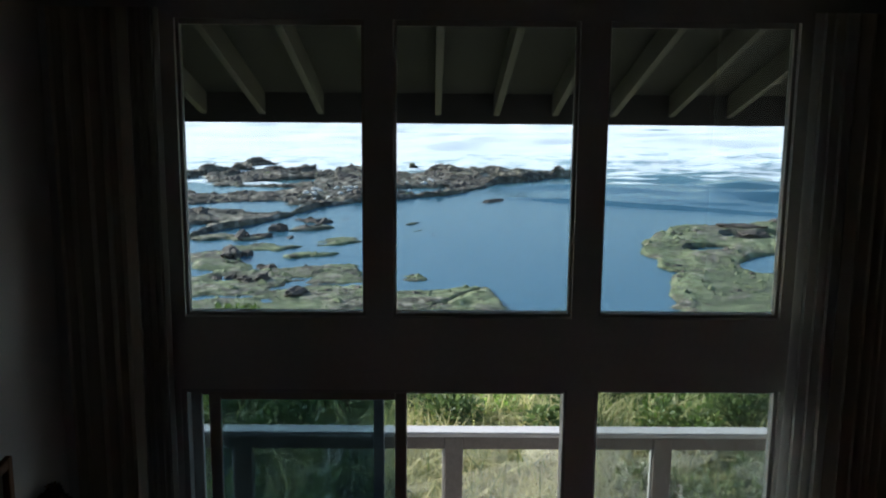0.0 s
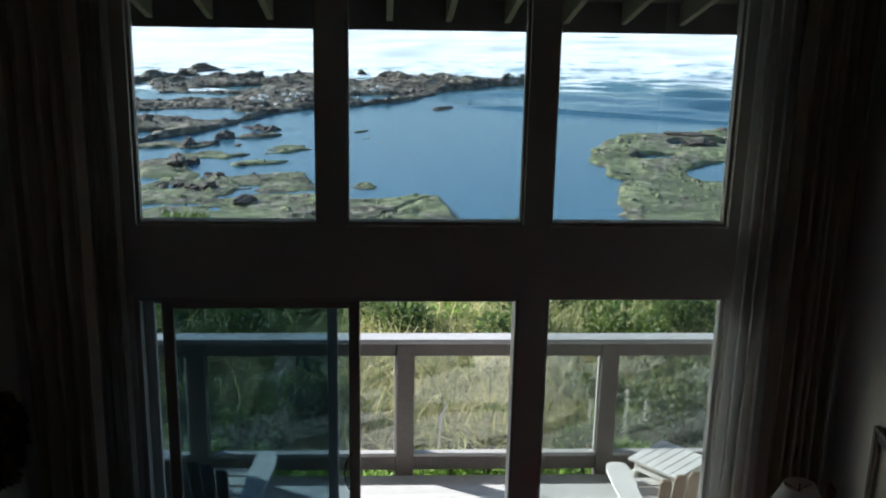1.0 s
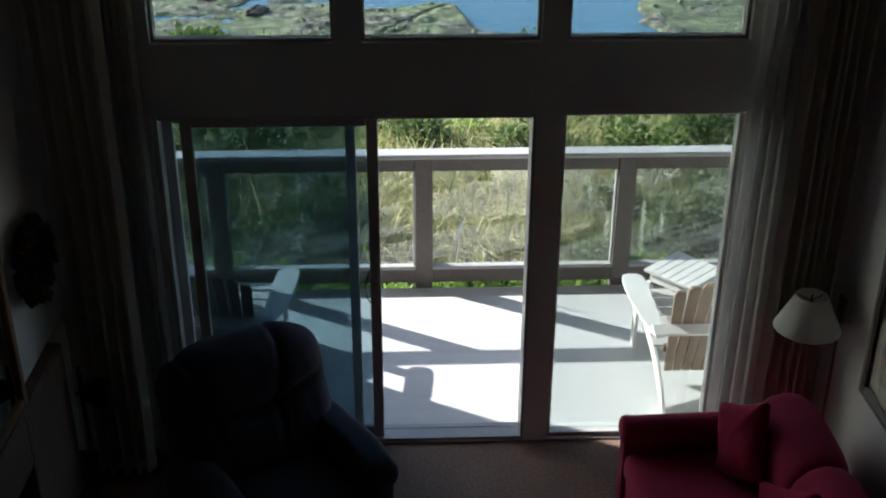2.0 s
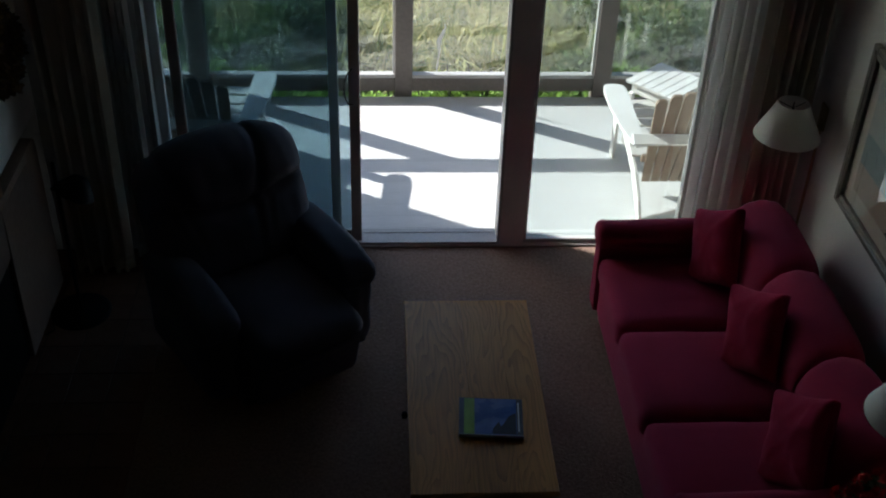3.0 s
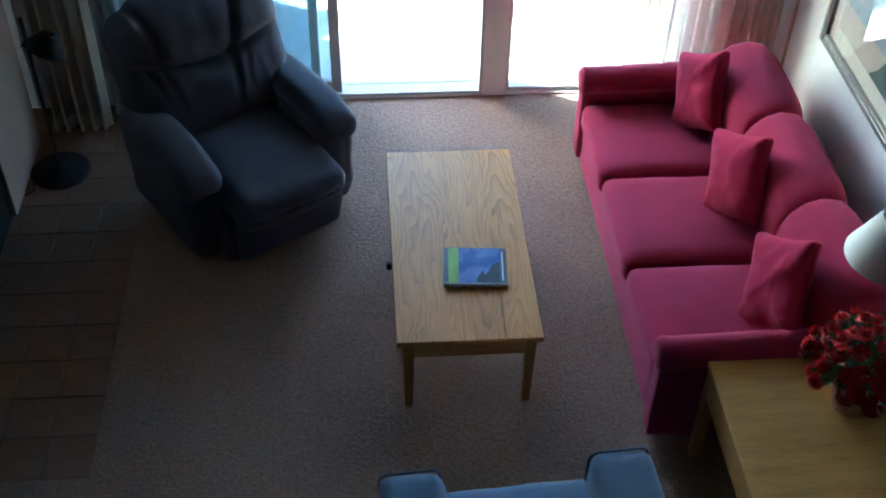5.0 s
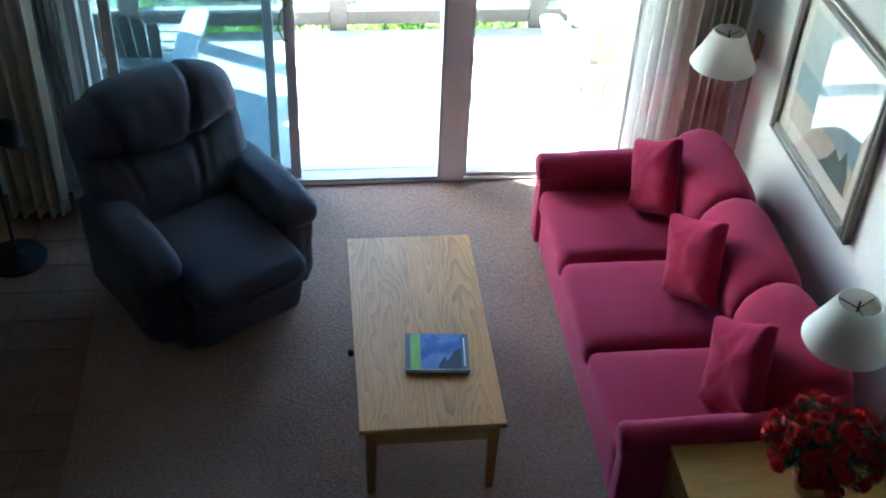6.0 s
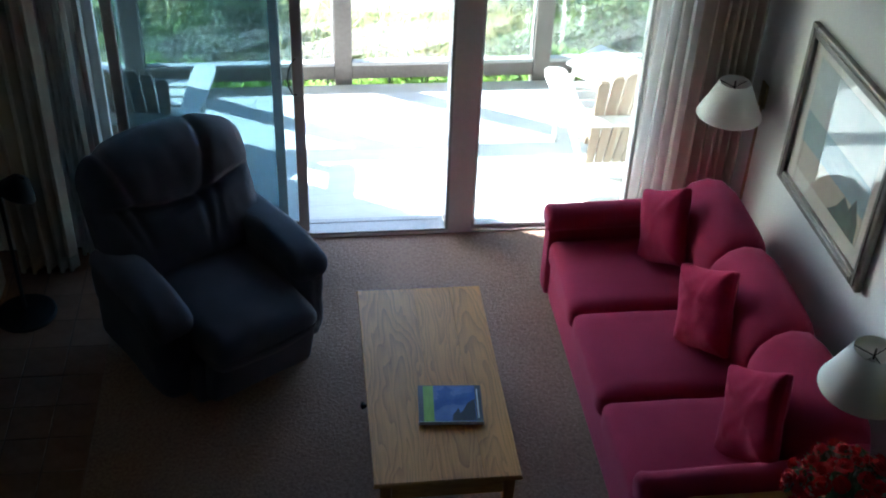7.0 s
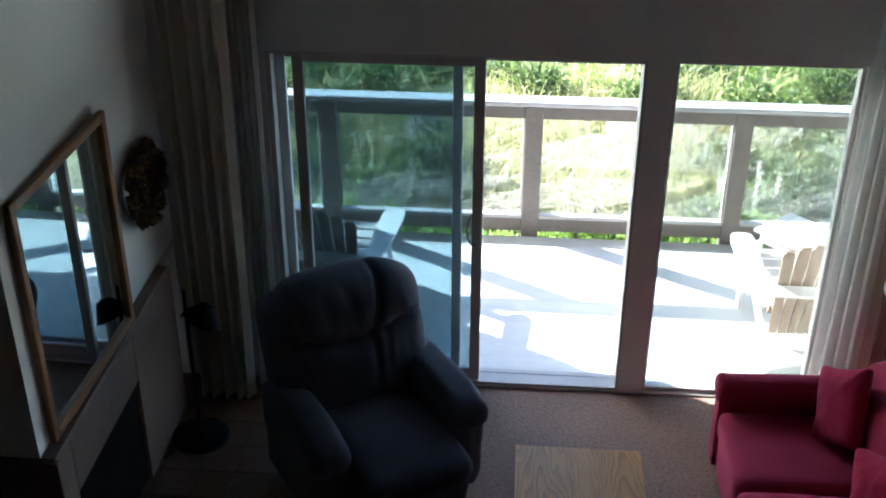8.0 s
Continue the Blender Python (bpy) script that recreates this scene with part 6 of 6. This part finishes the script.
rnd = random.Random(8)
for k in range(42):
    x = -6.5 + 0.34 * k + rnd.uniform(-0.25, 0.25)
    shrub("shrub", x, rnd.uniform(7.4, 9.8), rnd.uniform(0.5, 0.8), rnd.uniform(0.55, 0.85), rnd.choice((M_SHRUB, M_SHRUB, M_GREEN, M_WEED)), 40 + k, 2400, 0.062, "dense green coastal shrub at the edge of the bluff")
for k, (x, y) in enumerate([(-1.9, 3.6), (-1.35, 4.3), (-2.6, 4.0), (1.5, 4.2), (2.1, 3.6), (2.6, 4.3), (-3.0, 5.2), (3.2, 5.0), (-1.6, 5.4), (1.9, 5.6), (-2.3, 6.3), (2.7, 6.4), (-3.4, 6.6), (0.7, 5.9), (-0.6, 6.6), (1.3, 3.3), (-2.3, 3.1)]):
    shrub("shrub", x, y, rnd.uniform(0.4, 0.6), rnd.uniform(0.65, 0.9), M_SHRUB if k % 3 else M_GREEN, 80 + k, 1300, 0.085, "leggy dark green shrub growing close behind the deck")
for k in range(34):
    x = -5.2 + 0.33 * k + rnd.uniform(-0.2, 0.2)
    shrub("shrub", x, rnd.uniform(6.8, 8.4), rnd.uniform(0.42, 0.64), rnd.uniform(0.48, 0.72), rnd.choice((M_GREEN, M_WEED, M_WEED, M_SHRUB)), 160 + k, 1100, 0.058, "low yellow-green bush on the bank before the bluff")
for k, (x, y) in enumerate([(-3.5, 10.2), (-3.0, 9.8)]):
    shrub("shrub", x, y, 0.4, 0.74, M_GREEN, 70 + k, 1200, 0.09, "tall green shrub at the edge of the bluff")
for k in range(26):
    x = -2.7 + 0.24 * k + rnd.uniform(-0.1, 0.1)
    shrub("weed", x, rnd.uniform(2.40, 2.8), 0.22, rnd.uniform(0.82, 1.0), M_WEED, 120 + k, 380, 0.085, "bright green broad-leaved weed at the foot of the deck")


# ---- hearth tiles, piece by piece ----
tile = None
for i in range(7):
    for j in range(12):
        if i >= 4 and j < 9:
            continue
        if tile is None:
            ob = part("tile", box((-0.0975, -0.1065, -0.012), (0.0975, 0.1065, 0.0), 0.001), M_TILE, hearth)
            tile = ob.data
        else:
            ob = new("tile", tile)
            ob.parent = hearth
        ob.location = (-1.857 - 0.0995 - 0.2 * i, -0.122 - 0.218 * j, 0.000 + 0.0005 * math.sin(i * 5.1 + j * 3.7))
